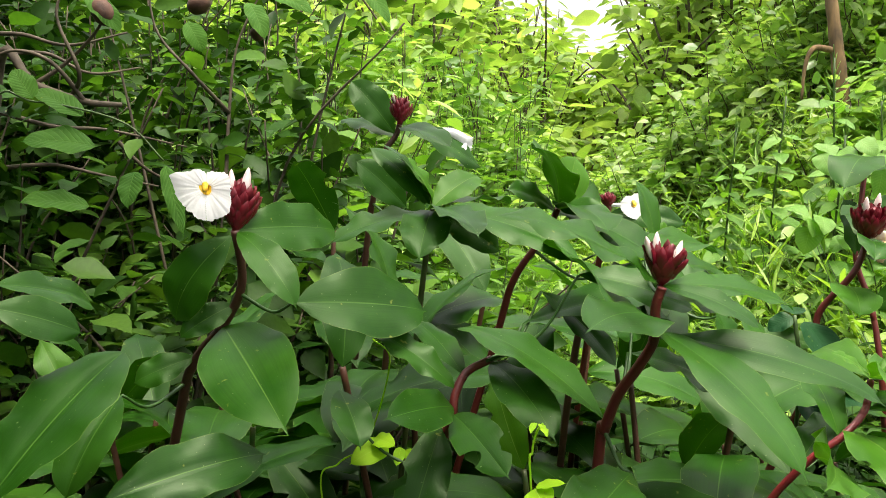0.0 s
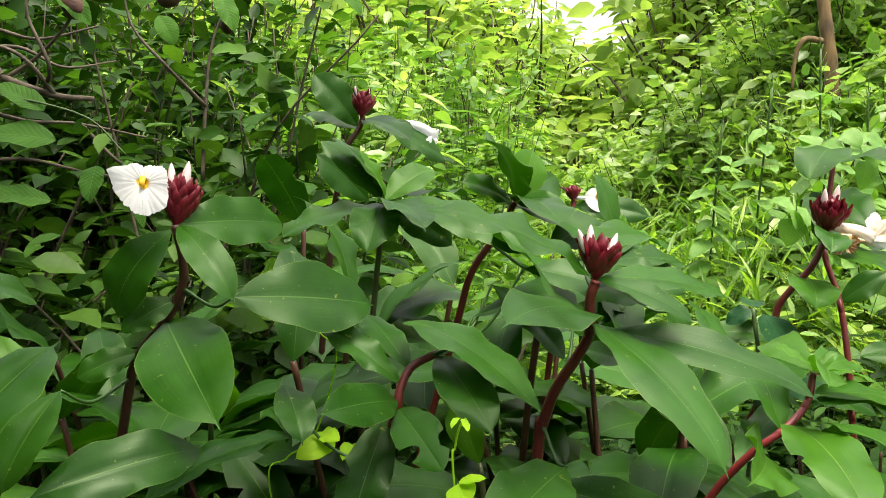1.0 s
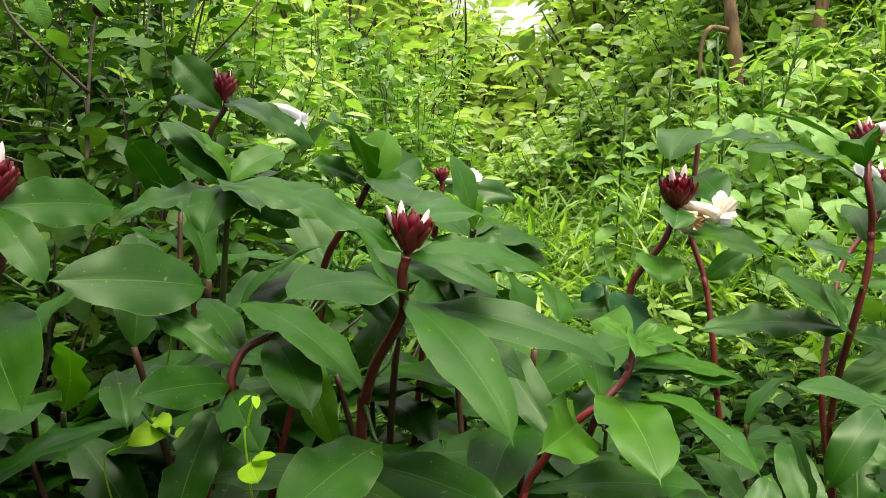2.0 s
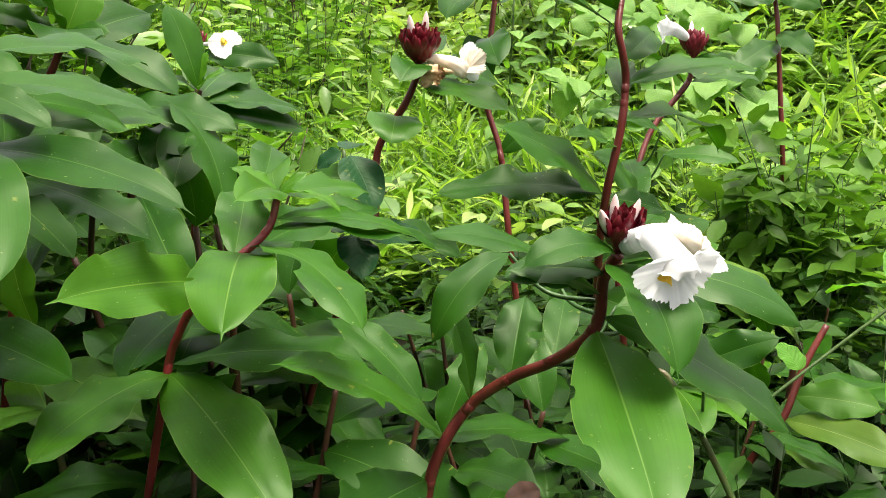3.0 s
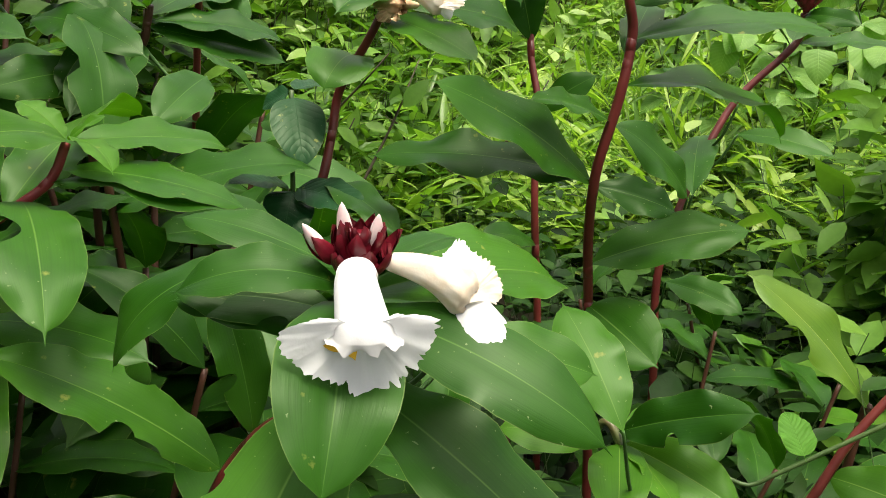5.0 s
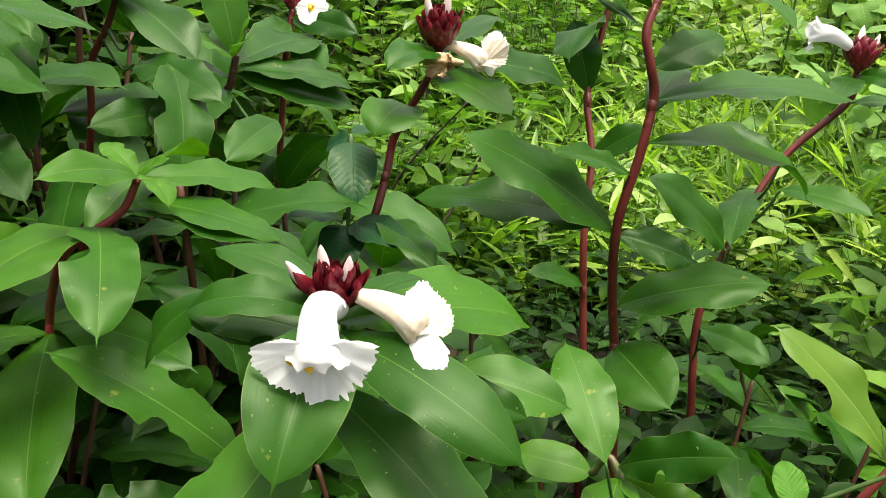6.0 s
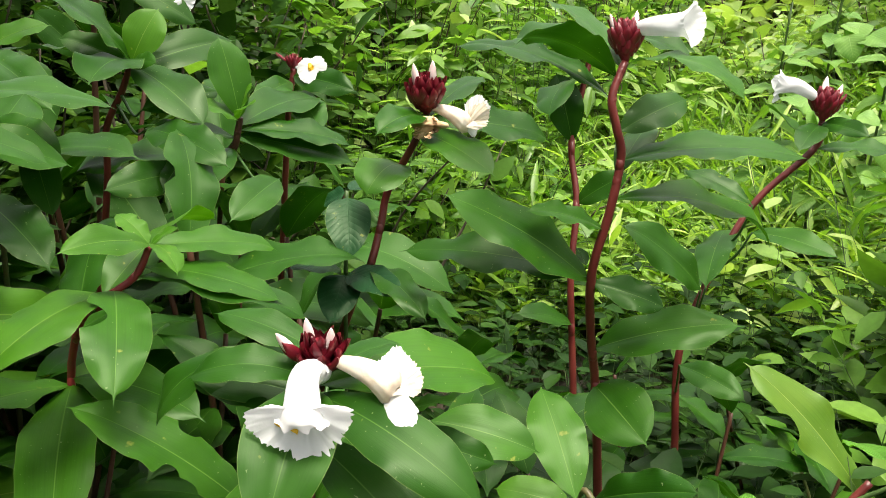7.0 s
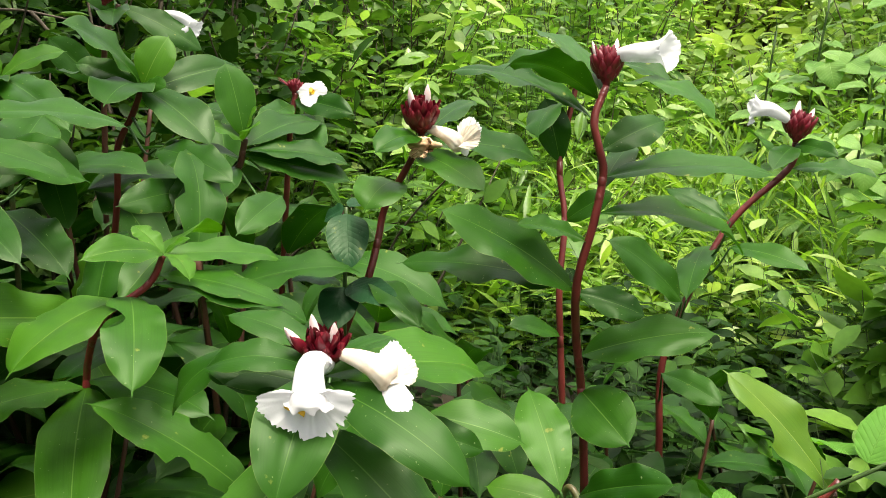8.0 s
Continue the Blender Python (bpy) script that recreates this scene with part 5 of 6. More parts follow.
leaf(plant_g, (0.849, 1.122, 0.817), (1.042, 1.157, 0.828), (0.022, -0.315, 0.949), 0.067, 0.07)
leaf(plant_g, (0.809, 1.137, 0.681), (0.666, 1.038, 0.779), (-0.148, -0.593, 0.791), 0.075, 0.07, LEAF_FRESH)
leaf(plant_g, (0.834, 1.126, 0.737), (0.754, 1.063, 0.764), (0.413, -0.316, 0.854), 0.036, 0.07, LEAF_FRESH)
leaf(plant_g, (0.829, 1.170, 0.582), (0.994, 1.185, 0.629), (-0.100, -0.597, 0.796), 0.065, 0.07, LEAF_FRESH)
leaf(plant_g, (0.824, 1.172, 0.525), (0.901, 1.104, 0.494), (-0.100, -0.752, 0.652), 0.080, 0.07, LEAF_FRESH)
leaf(plant_g, (0.819, 1.141, 0.681), (0.907, 1.140, 0.649), (0.077, -0.778, 0.623), 0.040, 0.07)
leaf(plant_g, (0.803, 1.148, 0.688), (0.593, 1.103, 0.694), (-0.050, -0.498, 0.866), 0.060, 0.07)
leaf(plant_g, (0.845, 1.127, 0.774), (1.021, 1.225, 0.719), (0.294, -0.193, 0.936), 0.071, 0.12, LEAF_FRESH)
plant_i = costus('slim costus cane with a few dark leaves near its top',
    [(0.783, 1.417, 0.000), (0.777, 1.420, 0.202), (0.765, 1.427, 0.404), (0.755, 1.432, 0.514), (0.748, 1.434, 0.605), (0.745, 1.466, 0.707), (0.727, 1.491, 0.793), (0.738, 1.502, 0.880), (0.752, 1.515, 0.965)], STEM)
leaf(plant_i, (0.727, 1.491, 0.793), (0.698, 1.484, 0.902), (0.230, -0.860, 0.455), 0.057, 0.07)
leaf(plant_i, (0.752, 1.515, 0.966), (0.650, 1.382, 0.917), (-0.059, -0.317, 0.947), 0.086, 0.12)
leaf(plant_i, (0.740, 1.502, 0.890), (0.721, 1.320, 0.846), (-0.413, -0.305, 0.858), 0.066, 0.10)
leaf(plant_i, (0.750, 1.512, 0.945), (0.900, 1.440, 0.925), (0.050, -0.300, 0.900), 0.062, 0.12)
leaf(plant_i, (0.746, 1.466, 0.703), (0.822, 1.459, 0.758), (-0.107, -0.866, 0.488), 0.044, 0.07)
leaf(plant_i, (0.758, 1.430, 0.524), (0.685, 1.349, 0.557), (0.526, -0.305, 0.794), 0.039, 0.07)
plant_h = costus('leaning costus plant with a crimson head and white flower',
    [(0.935, 1.350, 0.000), (0.932, 1.355, 0.190), (0.925, 1.365, 0.380), (0.918, 1.376, 0.508), (0.941, 1.404, 0.602), (0.998, 1.465, 0.723), (1.072, 1.486, 0.806), (1.078, 1.486, 0.846)], STEM)
leaf(plant_h, (1.074, 1.466, 0.807), (1.195, 1.461, 0.805), (-0.005, -0.369, 0.930), 0.041, 0.07)
leaf(plant_h, (0.999, 1.396, 0.697), (1.106, 1.341, 0.683), (-0.184, -0.489, 0.852), 0.041, 0.07, LEAF_FRESH)
leaf(plant_h, (1.075, 1.473, 0.840), (1.043, 1.371, 0.813), (0.160, -0.219, 0.962), 0.038, 0.07)
leaf(plant_h, (1.079, 1.475, 0.843), (1.132, 1.415, 0.834), (-0.504, -0.492, 0.710), 0.030, 0.07)
leaf(plant_h, (0.940, 1.338, 0.623), (0.839, 1.243, 0.725), (0.630, -0.594, 0.500), 0.059, 0.07)
leaf(plant_h, (0.996, 1.402, 0.733), (0.898, 1.434, 0.773), (0.036, -0.524, 0.851), 0.038, 0.07)
leaf(plant_h, (0.922, 1.310, 0.523), (1.009, 1.249, 0.509), (-0.260, -0.474, 0.841), 0.045, 0.07)
leaf(plant_h, (1.067, 1.462, 0.803), (0.993, 1.539, 0.868), (0.478, 0.014, 0.878), 0.043, 0.07)
leaf(plant_h, (0.946, 1.341, 0.627), (0.968, 1.490, 0.686), (-0.287, -0.192, 0.938), 0.055, 0.07)
plant_n = costus('old costus shoot with one long yellowing leaf',
    [(1.129, 1.251, 0.000), (1.134, 1.244, 0.202), (1.145, 1.227, 0.404), (1.149, 1.221, 0.419)], STEM_DARK)
leaf(plant_n, (1.150, 1.220, 0.417), (1.000, 1.238, 0.566), (0.339, -0.530, 0.777), 0.072, 0.07, LEAF_PALE, bites=[(-1, 0.59, 0.09, 0.47), (1, 0.32, 0.11, 0.34)])
plant_d = costus('costus plant with a crimson head and a wilted flower',
    [(0.344, 1.238, 0.000), (0.389, 1.223, 0.294), (0.494, 1.187, 0.588), (0.524, 1.177, 0.646), (0.531, 1.198, 0.701), (0.538, 1.205, 0.747), (0.575, 1.186, 0.804), (0.594, 1.191, 0.843)], STEM)
leaf(plant_d, (0.590, 1.188, 0.866), (0.562, 1.101, 0.830), (0.208, -0.434, 0.876), 0.051, 0.14, LEAF_FRESH)
leaf(plant_d, (0.600, 1.200, 0.842), (0.730, 1.320, 0.819), (0.426, -0.396, 0.813), 0.066, 0.04)
leaf(plant_d, (0.590, 1.188, 0.828), (0.703, 1.127, 0.788), (0.072, -0.395, 0.916), 0.058, 0.05, LEAF_FRESH)
leaf(plant_d, (0.560, 1.190, 0.784), (0.548, 1.105, 0.756), (0.199, -0.199, 0.955), 0.070, 0.16, LEAF_FRESH)
leaf(plant_d, (0.598, 1.195, 0.860), (0.632, 1.322, 0.895), (0.074, -0.197, 0.978), 0.046, 0.07)
leaf(plant_d, (0.541, 1.175, 0.706), (0.437, 1.217, 0.706), (-0.249, -0.615, 0.748), 0.045, 0.07)
leaf(plant_d, (0.527, 1.179, 0.649), (0.634, 1.098, 0.614), (0.007, -0.265, 0.964), 0.047, 0.07)
plant_j = costus('costus plant with a small crimson head and white flower',
    [(0.199, 1.498, 0.000), (0.218, 1.482, 0.386), (0.261, 1.443, 0.771), (0.274, 1.432, 0.848), (0.281, 1.434, 0.893)], STEM)
leaf(plant_j, (0.280, 1.431, 0.881), (0.405, 1.403, 0.863), (-0.163, -0.811, 0.562), 0.049, 0.07)
leaf(plant_j, (0.279, 1.428, 0.872), (0.280, 1.304, 0.841), (0.556, -0.109, 0.824), 0.044, 0.07)
leaf(plant_j, (0.273, 1.434, 0.857), (0.382, 1.329, 0.805), (0.057, -0.250, 0.967), 0.055, 0.07)
plant_u = costus('far costus plant with a small crimson head',
    [(1.445, 1.811, 0.000), (1.440, 1.827, 0.428), (1.426, 1.865, 0.857), (1.422, 1.876, 0.947), (1.408, 1.889, 1.038)], STEM)
leaf(plant_u, (1.419, 1.881, 0.986), (1.494, 1.817, 0.940), (-0.534, -0.680, 0.502), 0.055, 0.07)
leaf(plant_u, (1.420, 1.880, 0.973), (1.301, 1.840, 0.964), (0.249, -0.787, 0.565), 0.059, 0.07)
leaf(plant_u, (1.425, 1.870, 0.895), (1.420, 1.712, 0.843), (-0.425, -0.164, 0.890), 0.056, 0.07)
leaf(plant_u, (1.423, 1.867, 0.870), (1.277, 1.774, 0.815), (0.193, -0.561, 0.805), 0.063, 0.07)
plant_y = costus('costus shoot with a whorl of glossy leaves on a bent cane',
    [(0.160, 1.330, 0.000), (0.170, 1.310, 0.373), (0.200, 1.262, 0.700), (0.232, 1.240, 0.760), (0.290, 1.228, 0.782), (0.304, 1.224, 0.812), (0.309, 1.222, 0.830)], STEM_DARK)
leaf(plant_y, (0.309, 1.221, 0.827), (0.278, 1.222, 0.942), (0.730, -0.600, 0.249), 0.060, 0.05, LEAF_FRESH)
leaf(plant_y, (0.306, 1.226, 0.818), (0.335, 1.410, 0.850), (0.292, -0.230, 0.929), 0.078, 0.07)
leaf(plant_y, (0.307, 1.226, 0.812), (0.439, 1.317, 0.793), (0.312, -0.310, 0.898), 0.060, 0.05)
leaf(plant_y, (0.304, 1.228, 0.805), (0.443, 1.317, 0.767), (0.427, -0.439, 0.791), 0.064, 0.02)
leaf(plant_y, (0.308, 1.222, 0.826), (0.350, 1.190, 0.852), (-0.300, -0.305, 0.848), 0.034, 0.10, LEAF_YOUNG)
leaf(plant_y, (0.308, 1.224, 0.824), (0.262, 1.180, 0.850), (0.400, -0.305, 0.848), 0.032, 0.10, LEAF_YOUNG)
leaf(plant_y, (0.308, 1.222, 0.828), (0.322, 1.235, 0.880), (-0.400, -0.700, 0.400), 0.022, 0.07, LEAF_YOUNG)
leaf(plant_y, (0.300, 1.226, 0.800), (0.225, 1.110, 0.805), (0.100, -0.400, 0.900), 0.056, 0.09)
leaf(plant_y, (0.292, 1.228, 0.784), (0.262, 1.100, 0.740), (0.200, -0.500, 0.850), 0.062, 0.09)
leaf(plant_a, (-0.332, 0.858, 0.729), (-0.364, 0.783, 0.645), (-0.071, -0.519, 0.852), 0.058, 0.07)
leaf(plant_w, (0.120, 1.036, 0.806), (0.203, 0.976, 0.720), (0.203, -0.453, 0.868), 0.045, 0.07)
leaf(plant_w, (0.008, 0.920, 0.717), (-0.084, 0.950, 0.779), (0.137, -0.547, 0.826), 0.039, 0.07)
leaf(plant_w, (0.018, 0.926, 0.735), (-0.042, 1.027, 0.777), (0.102, -0.210, 0.972), 0.042, 0.07)
leaf(plant_e, (0.664, 0.769, 0.682), (0.559, 0.763, 0.712), (0.179, -0.331, 0.926), 0.037, 0.07)
leaf(plant_t, (0.854, 0.883, 0.534), (0.799, 0.967, 0.605), (0.031, -0.441, 0.897), 0.054, 0.07, LEAF_FRESH)
leaf(plant_t, (0.871, 0.965, 0.492), (0.962, 0.920, 0.544), (-0.442, -0.643, 0.625), 0.048, 0.07, bites=[(1, 0.47, 0.06, 0.54)])
leaf(plant_w, (0.150, 0.939, 0.837), (0.276, 0.917, 0.797), (0.048, -0.557, 0.829), 0.056, 0.07)
leaf(plant_w, (0.095, 1.014, 0.770), (0.322, 0.987, 0.806), (-0.130, -0.302, 0.944), 0.079, 0.07)
leaf(plant_c, (0.193, 0.882, 0.761), (0.326, 0.837, 0.704), (0.150, -0.312, 0.938), 0.059, 0.07)
leaf(plant_y, (0.258, 1.170, 0.756), (0.215, 1.047, 0.744), (0.742, -0.275, 0.611), 0.053, 0.07)
leaf(plant_y, (0.310, 1.189, 0.765), (0.294, 1.066, 0.719), (0.324, -0.252, 0.912), 0.063, 0.07)
leaf(plant_y, (0.401, 1.163, 0.758), (0.398, 1.047, 0.722), (0.536, -0.155, 0.830), 0.051, 0.07)


# ---- heads and flowers ----
head(plant_a, (-0.220, 0.903, 0.892), (-0.213, 0.919, 0.957), 0.043, [(-0.225, 0.904, 0.959), (-0.203, 0.904, 0.960)], 0.0)
head(plant_b, (-0.067, 1.392, 1.032), (-0.063, 1.407, 1.081), 0.038, [(-0.078, 1.387, 1.082), (-0.053, 1.386, 1.077)], 0.0)
head(plant_c, (0.200, 0.779, 0.844), (0.209, 0.782, 0.885), 0.035, [(0.181, 0.763, 0.891), (0.194, 0.778, 0.895), (0.224, 0.787, 0.885)], 0.4, 30)
head(plant_d, (0.594, 1.190, 0.850), (0.596, 1.174, 0.906), 0.050, [(0.580, 1.169, 0.911), (0.608, 1.180, 0.916)], 0.0)
head(plant_e, (0.698, 0.685, 0.701), (0.702, 0.671, 0.740), 0.034, [(0.675, 0.658, 0.739), (0.690, 0.673, 0.749), (0.713, 0.674, 0.744)], 0.1, 36)
head(plant_g, (0.841, 1.126, 0.921), (0.838, 1.137, 0.973), 0.04, [(0.821, 1.120, 0.970), (0.851, 1.141, 0.975)], 0.0)
head(plant_h, (1.077, 1.475, 0.847), (1.082, 1.488, 0.898), 0.045, [(1.075, 1.488, 0.908), (1.102, 1.494, 0.896)], 0.0)
head(plant_j, (0.279, 1.432, 0.889), (0.279, 1.439, 0.918), 0.028, [(0.259, 1.421, 0.914)], 0.0)
head(plant_u, (1.408, 1.889, 1.036), (1.408, 1.893, 1.077), 0.036, [(1.388, 1.876, 1.080)], 0.0)
face(plant_a, (-0.223, 0.907, 0.929), (-0.240, 0.870, 0.939), (0.072, -0.288, -0.955), (-0.992, 0.108, 0.071), [(7, 0.0338), (31, 0.030), (63, 0.0285), (99, 0.036), (115, 0.0415), (122, 0.037), (135, 0.026), (180, 0.0175), (226, 0.0225), (251, 0.0268), (288, 0.028), (322, 0.0353), (343, 0.036)], 0.006)
hang(plant_e, (0.702, 0.672, 0.712), (0.709, 0.638, 0.7215), (0.7185, 0.616, 0.7050), (0.050, -0.080, -1.0), (-0.950, -0.300, 0.0), (0.300, -0.950, 0.1), [(112, 0.012), (98, 0.026), (88, 0.036), (80, 0.0395), (71, 0.040), (57, 0.0365), (44, 0.031), (34, 0.0285), (21, 0.030), (9, 0.0335), (3, 0.0385), (-6, 0.036), (-14, 0.0375), (-20, 0.0325), (-28, 0.035), (-42, 0.0325), (-58, 0.0315), (-72, 0.0315), (-86, 0.0355), (-93, 0.0365), (-104, 0.024), (-114, 0.012)], 0.0104)
wilt(plant_e, (0.716, 0.676, 0.720), (0.758, 0.676, 0.704), (0.762, 0.654, 0.688), (0.761, 0.694, 0.724), 0.0048, 0.0122, 0.0100)
wilt(plant_d, (0.600, 1.196, 0.859), (0.655, 1.177, 0.839), (0.661, 1.167, 0.835), (0.673, 1.178, 0.865), 0.005, 0.0125, 0.009)
dried(plant_d, (0.608, 1.162, 0.840), 0.017)
bloom(plant_g, (0.853, 1.133, 0.957), (0.899, 1.111, 0.961), (0.997, 0.058, 0.047), (0.297, -0.462, -0.836), 0.017, fan=50, hood=0.4, throat=False, ripple=0.002, bow=0.12, tube_r=(0.0075, 0.0125))
bloom(plant_h, (1.062, 1.473, 0.881), (1.019, 1.446, 0.895), (-0.592, -0.710, -0.381), (-0.527, 0.020, 0.850), 0.018, fan=70, throat=False, hood=0.6, tube_r=(0.007, 0.012))
face(plant_j, (0.282, 1.435, 0.895), (0.318, 1.420, 0.896), (0.165, -0.339, -0.926), (-0.991, -0.133, -0.029), [(0, 0.0276), (40, 0.0248), (85, 0.0221), (120, 0.0202), (180, 0.0156), (230, 0.0239), (270, 0.0276), (320, 0.0285)], 0.005)
bloom(plant_b, (-0.007, 1.478, 1.025), (0.040, 1.489, 1.007), (0.543, -0.013, -0.840), (0.784, 0.364, 0.503), 0.02, fan=80, throat=False, hood=0.5)
bloom(plant_u, (1.399, 1.882, 1.061), (1.362, 1.857, 1.069), (-0.209, -0.364, -0.908), (-0.992, 0.110, 0.056), 0.022, fan=160, width=0.9, throat=False, hood=0.5)


# ---- low costus shoots that fill the bed ----
def shoot(label, height, seed, count, length, mat):
    """A short costus shoot with leaves spiralling up it, standing at the origin."""
    rng = random.Random(seed)
    lean = rng.uniform(-0.2, 0.2)
    pts = [(0, 0, 0), (lean * 0.1, 0.02, height * 0.35), (lean * 0.3, 0.0, height * 0.7), (lean * 0.5, -0.02, height)]
    plant = thing("costus_shoot", (0, 0, 0), label, "plant", "low costus shoots")
    stem_part(plant, pts, 0.0042, 0.003, STEM_DARK if mat is LEAF else SHEATH, (0, 0, 0))
    line = smooth_line(pts, 10)
    for k in range(count):
        s = 0.38 + 0.62 * k / (count - 1)
        p = line[int(s * (len(line) - 1))]
        a = seed + k * 2.0 + rng.uniform(-0.4, 0.4)
        ln = length * rng.uniform(0.8, 1.2) * (1.1 - 0.35 * s)
        e = rng.uniform(-0.35, 0.15) + (0.9 if k == count - 1 else 0.0)
        d = np.array([math.cos(a) * math.cos(e), math.sin(a) * math.cos(e), math.sin(e)])
        up = (rng.uniform(-0.35, 0.35), rng.uniform(-0.35, 0.35), 1)
        bites = [(rng.choice((-1, 1)), rng.uniform(0.3, 0.8), rng.uniform(0.03, 0.07), rng.uniform(0.2, 0.6))] if rng.random() < 0.3 else []
        part("leaf", leaf_mesh(p, p + d * ln, up, ln * rng.uniform(0.36, 0.46), rng.uniform(0.05, 0.14), 0.18, bites, seed * 13 + k, mat, along=16, across=4), plant)
    return plant


KINDS = [
    shoot("low dark green costus shoot in the bed", 0.46, 3, 9, 0.2, LEAF),
    shoot("low dark green costus shoot in the bed", 0.40, 8, 8, 0.19, LEAF),
    shoot("low dark green costus shoot in the bed", 0.52, 14, 10, 0.21, LEAF),
    shoot("low costus shoot with lighter young leaves", 0.42, 21, 8, 0.17, LEAF_YOUNG),
]
BED_FRONT = [
    (-0.40, 1.08, 1.35), (-0.18, 1.12, 1.4), (0.0, 1.18, 1.4), (0.12, 1.08, 1.3), (0.26, 1.18, 1.4), (-0.08, 0.98, 1.2), (0.06, 0.94, 1.1),
    (-0.3, 1.2, 1.45), (-0.05, 1.3, 1.5), (0.18, 1.28, 1.5), (0.38, 1.16, 1.35), (-0.52, 1.12, 1.4), (0.32, 1.02, 1.2), (0.22, 0.96, 1.15),
    (0.3, 0.84, 0.95), (0.38, 0.98, 1.1), (0.5, 0.96, 1.05), (0.56, 0.84, 0.9), (0.68, 0.9, 0.9), (0.78, 0.82, 0.8), (0.66, 1.06, 1.0),
]
BED_BACK = [
    (0.84, 0.94, 0.75), (0.92, 1.1, 0.8), (0.46, 1.22, 1.2), (0.3, 1.34, 1.35), (0.12, 1.4, 1.4), (-0.1, 1.45, 1.5), (-0.3, 1.3, 1.4),
    (-0.5, 1.25, 1.3), (-0.55, 1.6, 1.6), (-0.25, 1.65, 1.6), (0.02, 1.62, 1.6), (0.2, 1.6, 1.45), (0.36, 1.55, 1.3), (-0.42, 0.85, 0.9),
    (-0.62, 1.0, 1.1), (0.6, 1.3, 1.05), (0.76, 1.2, 0.9), (0.95, 1.35, 0.85), (0.45, 0.72, 0.8), (0.6, 0.7, 0.7), (0.2, 0.88, 0.95),
    (1.06, 1.3, 0.8), (1.2, 1.45, 0.85), (1.05, 1.55, 0.9), (1.32, 1.25, 0.7), (1.2, 1.08, 0.62), (0.85, 1.5, 0.95), (1.4, 1.6, 0.8), (0.66, 1.5, 1.1),
]
bed_rng = random.Random(44)
for num, (x, y, size) in enumerate(BED_FRONT + BED_BACK):
    kind = KINDS[num % 4] if num % 4 < 3 or num % 8 == 3 else KINDS[0]
    m = pose(x, y, float(rise(x, y)), bed_rng.uniform(-6, 6), bed_rng.uniform(-6, 6), bed_rng.uniform(0, 360)) @ Matrix.Scale(size, 4)
    if num < 4:
        kind.matrix_basis = m
    else:
        twin = copy_thing(kind, Matrix.Identity(4))
        twin.matrix_basis = m

# ---- other plants of the bed ----
def side_plant(name, label, category, points, mat, thick=0.003):
    plant = thing(name, points[0], label, category)
    v, f = tube(smooth_line(points, 8) - np.array(points[0]), thick, 6)
    part("stem", mesh("stem", v, f, mat), plant)
    return plant


def side_leaf(plant, base, tip, up, width, mat, sag=0.06, teeth=0, stalk=0.1, peak=0.75):
    LEAF_COUNT[0] += 1
    return part("leaf", leaf_mesh(base, tip, up, width, sag, 0.15, (), LEAF_COUNT[0], mat, np.array(plant.location), stalk=stalk, peak=peak, along=26 if not teeth else 60, across=4, teeth=teeth), plant)


dark_herb = side_plant("dark_leaved_herb", "herb with drooping blue-green veined leaves", "plant", [(0.46, 1.22, 0.0), (0.48, 1.2, 0.35), (0.495, 1.167, 0.637), (0.491, 1.179, 0.747)], HERB_STEM)
side_leaf(dark_herb, (0.496, 1.169, 0.745), (0.527, 1.110, 0.674), (0.4, -0.9, 0.3), 0.058, VEINED_DARK)
side_leaf(dark_herb, (0.491, 1.179, 0.746), (0.454, 1.183, 0.724), (0.0, -0.6, 0.8), 0.03, VEINED_DARK)
side_leaf(dark_herb, (0.491, 1.179, 0.746), (0.513, 1.250, 0.747), (0.0, -0.4, 0.9), 0.035, VEINED_DARK)
side_leaf(dark_herb, (0.495, 1.167, 0.641), (0.506, 1.096, 0.593), (0.3, -0.8, 0.4), 0.055, VEINED_DARK)
side_leaf(dark_herb, (0.495, 1.167, 0.641), (0.595, 1.122, 0.631), (0.1, -0.5, 0.8), 0.05, VEINED_DARK)
side_leaf(dark_herb, (0.493, 1.167, 0.643), (0.446, 1.101, 0.657), (-0.1, -0.5, 0.8), 0.045, VEINED_DARK)

veined = side_plant("veined_vine", "scrambling vine with toothed, deeply veined leaves", "plant", [(1.02, 1.1, 0.0), (0.947, 0.997, 0.407), (0.982, 0.984, 0.446), (1.062, 0.985, 0.503), (1.141, 0.976, 0.566), (1.199, 0.984, 0.608)], HERB_STEM, 0.0022)
side_leaf(veined, (1.136, 0.960, 0.505), (1.071, 0.886, 0.451), (0.1, -0.8, 0.5), 0.055, VEINED, teeth=22)
side_leaf(veined, (1.132, 0.976, 0.563), (1.166, 1.041, 0.616), (-0.2, -0.8, 0.5), 0.04, VEINED, teeth=20)
side_leaf(veined, (1.123, 0.985, 0.570), (1.104, 1.090, 0.540), (0.1, -0.3, 0.9), 0.045, VEINED, teeth=20)
side_leaf(veined, (1.018, 0.980, 0.474), (1.004, 1.020, 0.503), (0.0, -0.6, 0.8), 0.03, VEINED, teeth=18)
side_leaf(veined, (1.174, 0.980, 0.585), (1.177, 0.925, 0.540), (0.0, -0.6, 0.8), 0.05, VEINED, teeth=20)

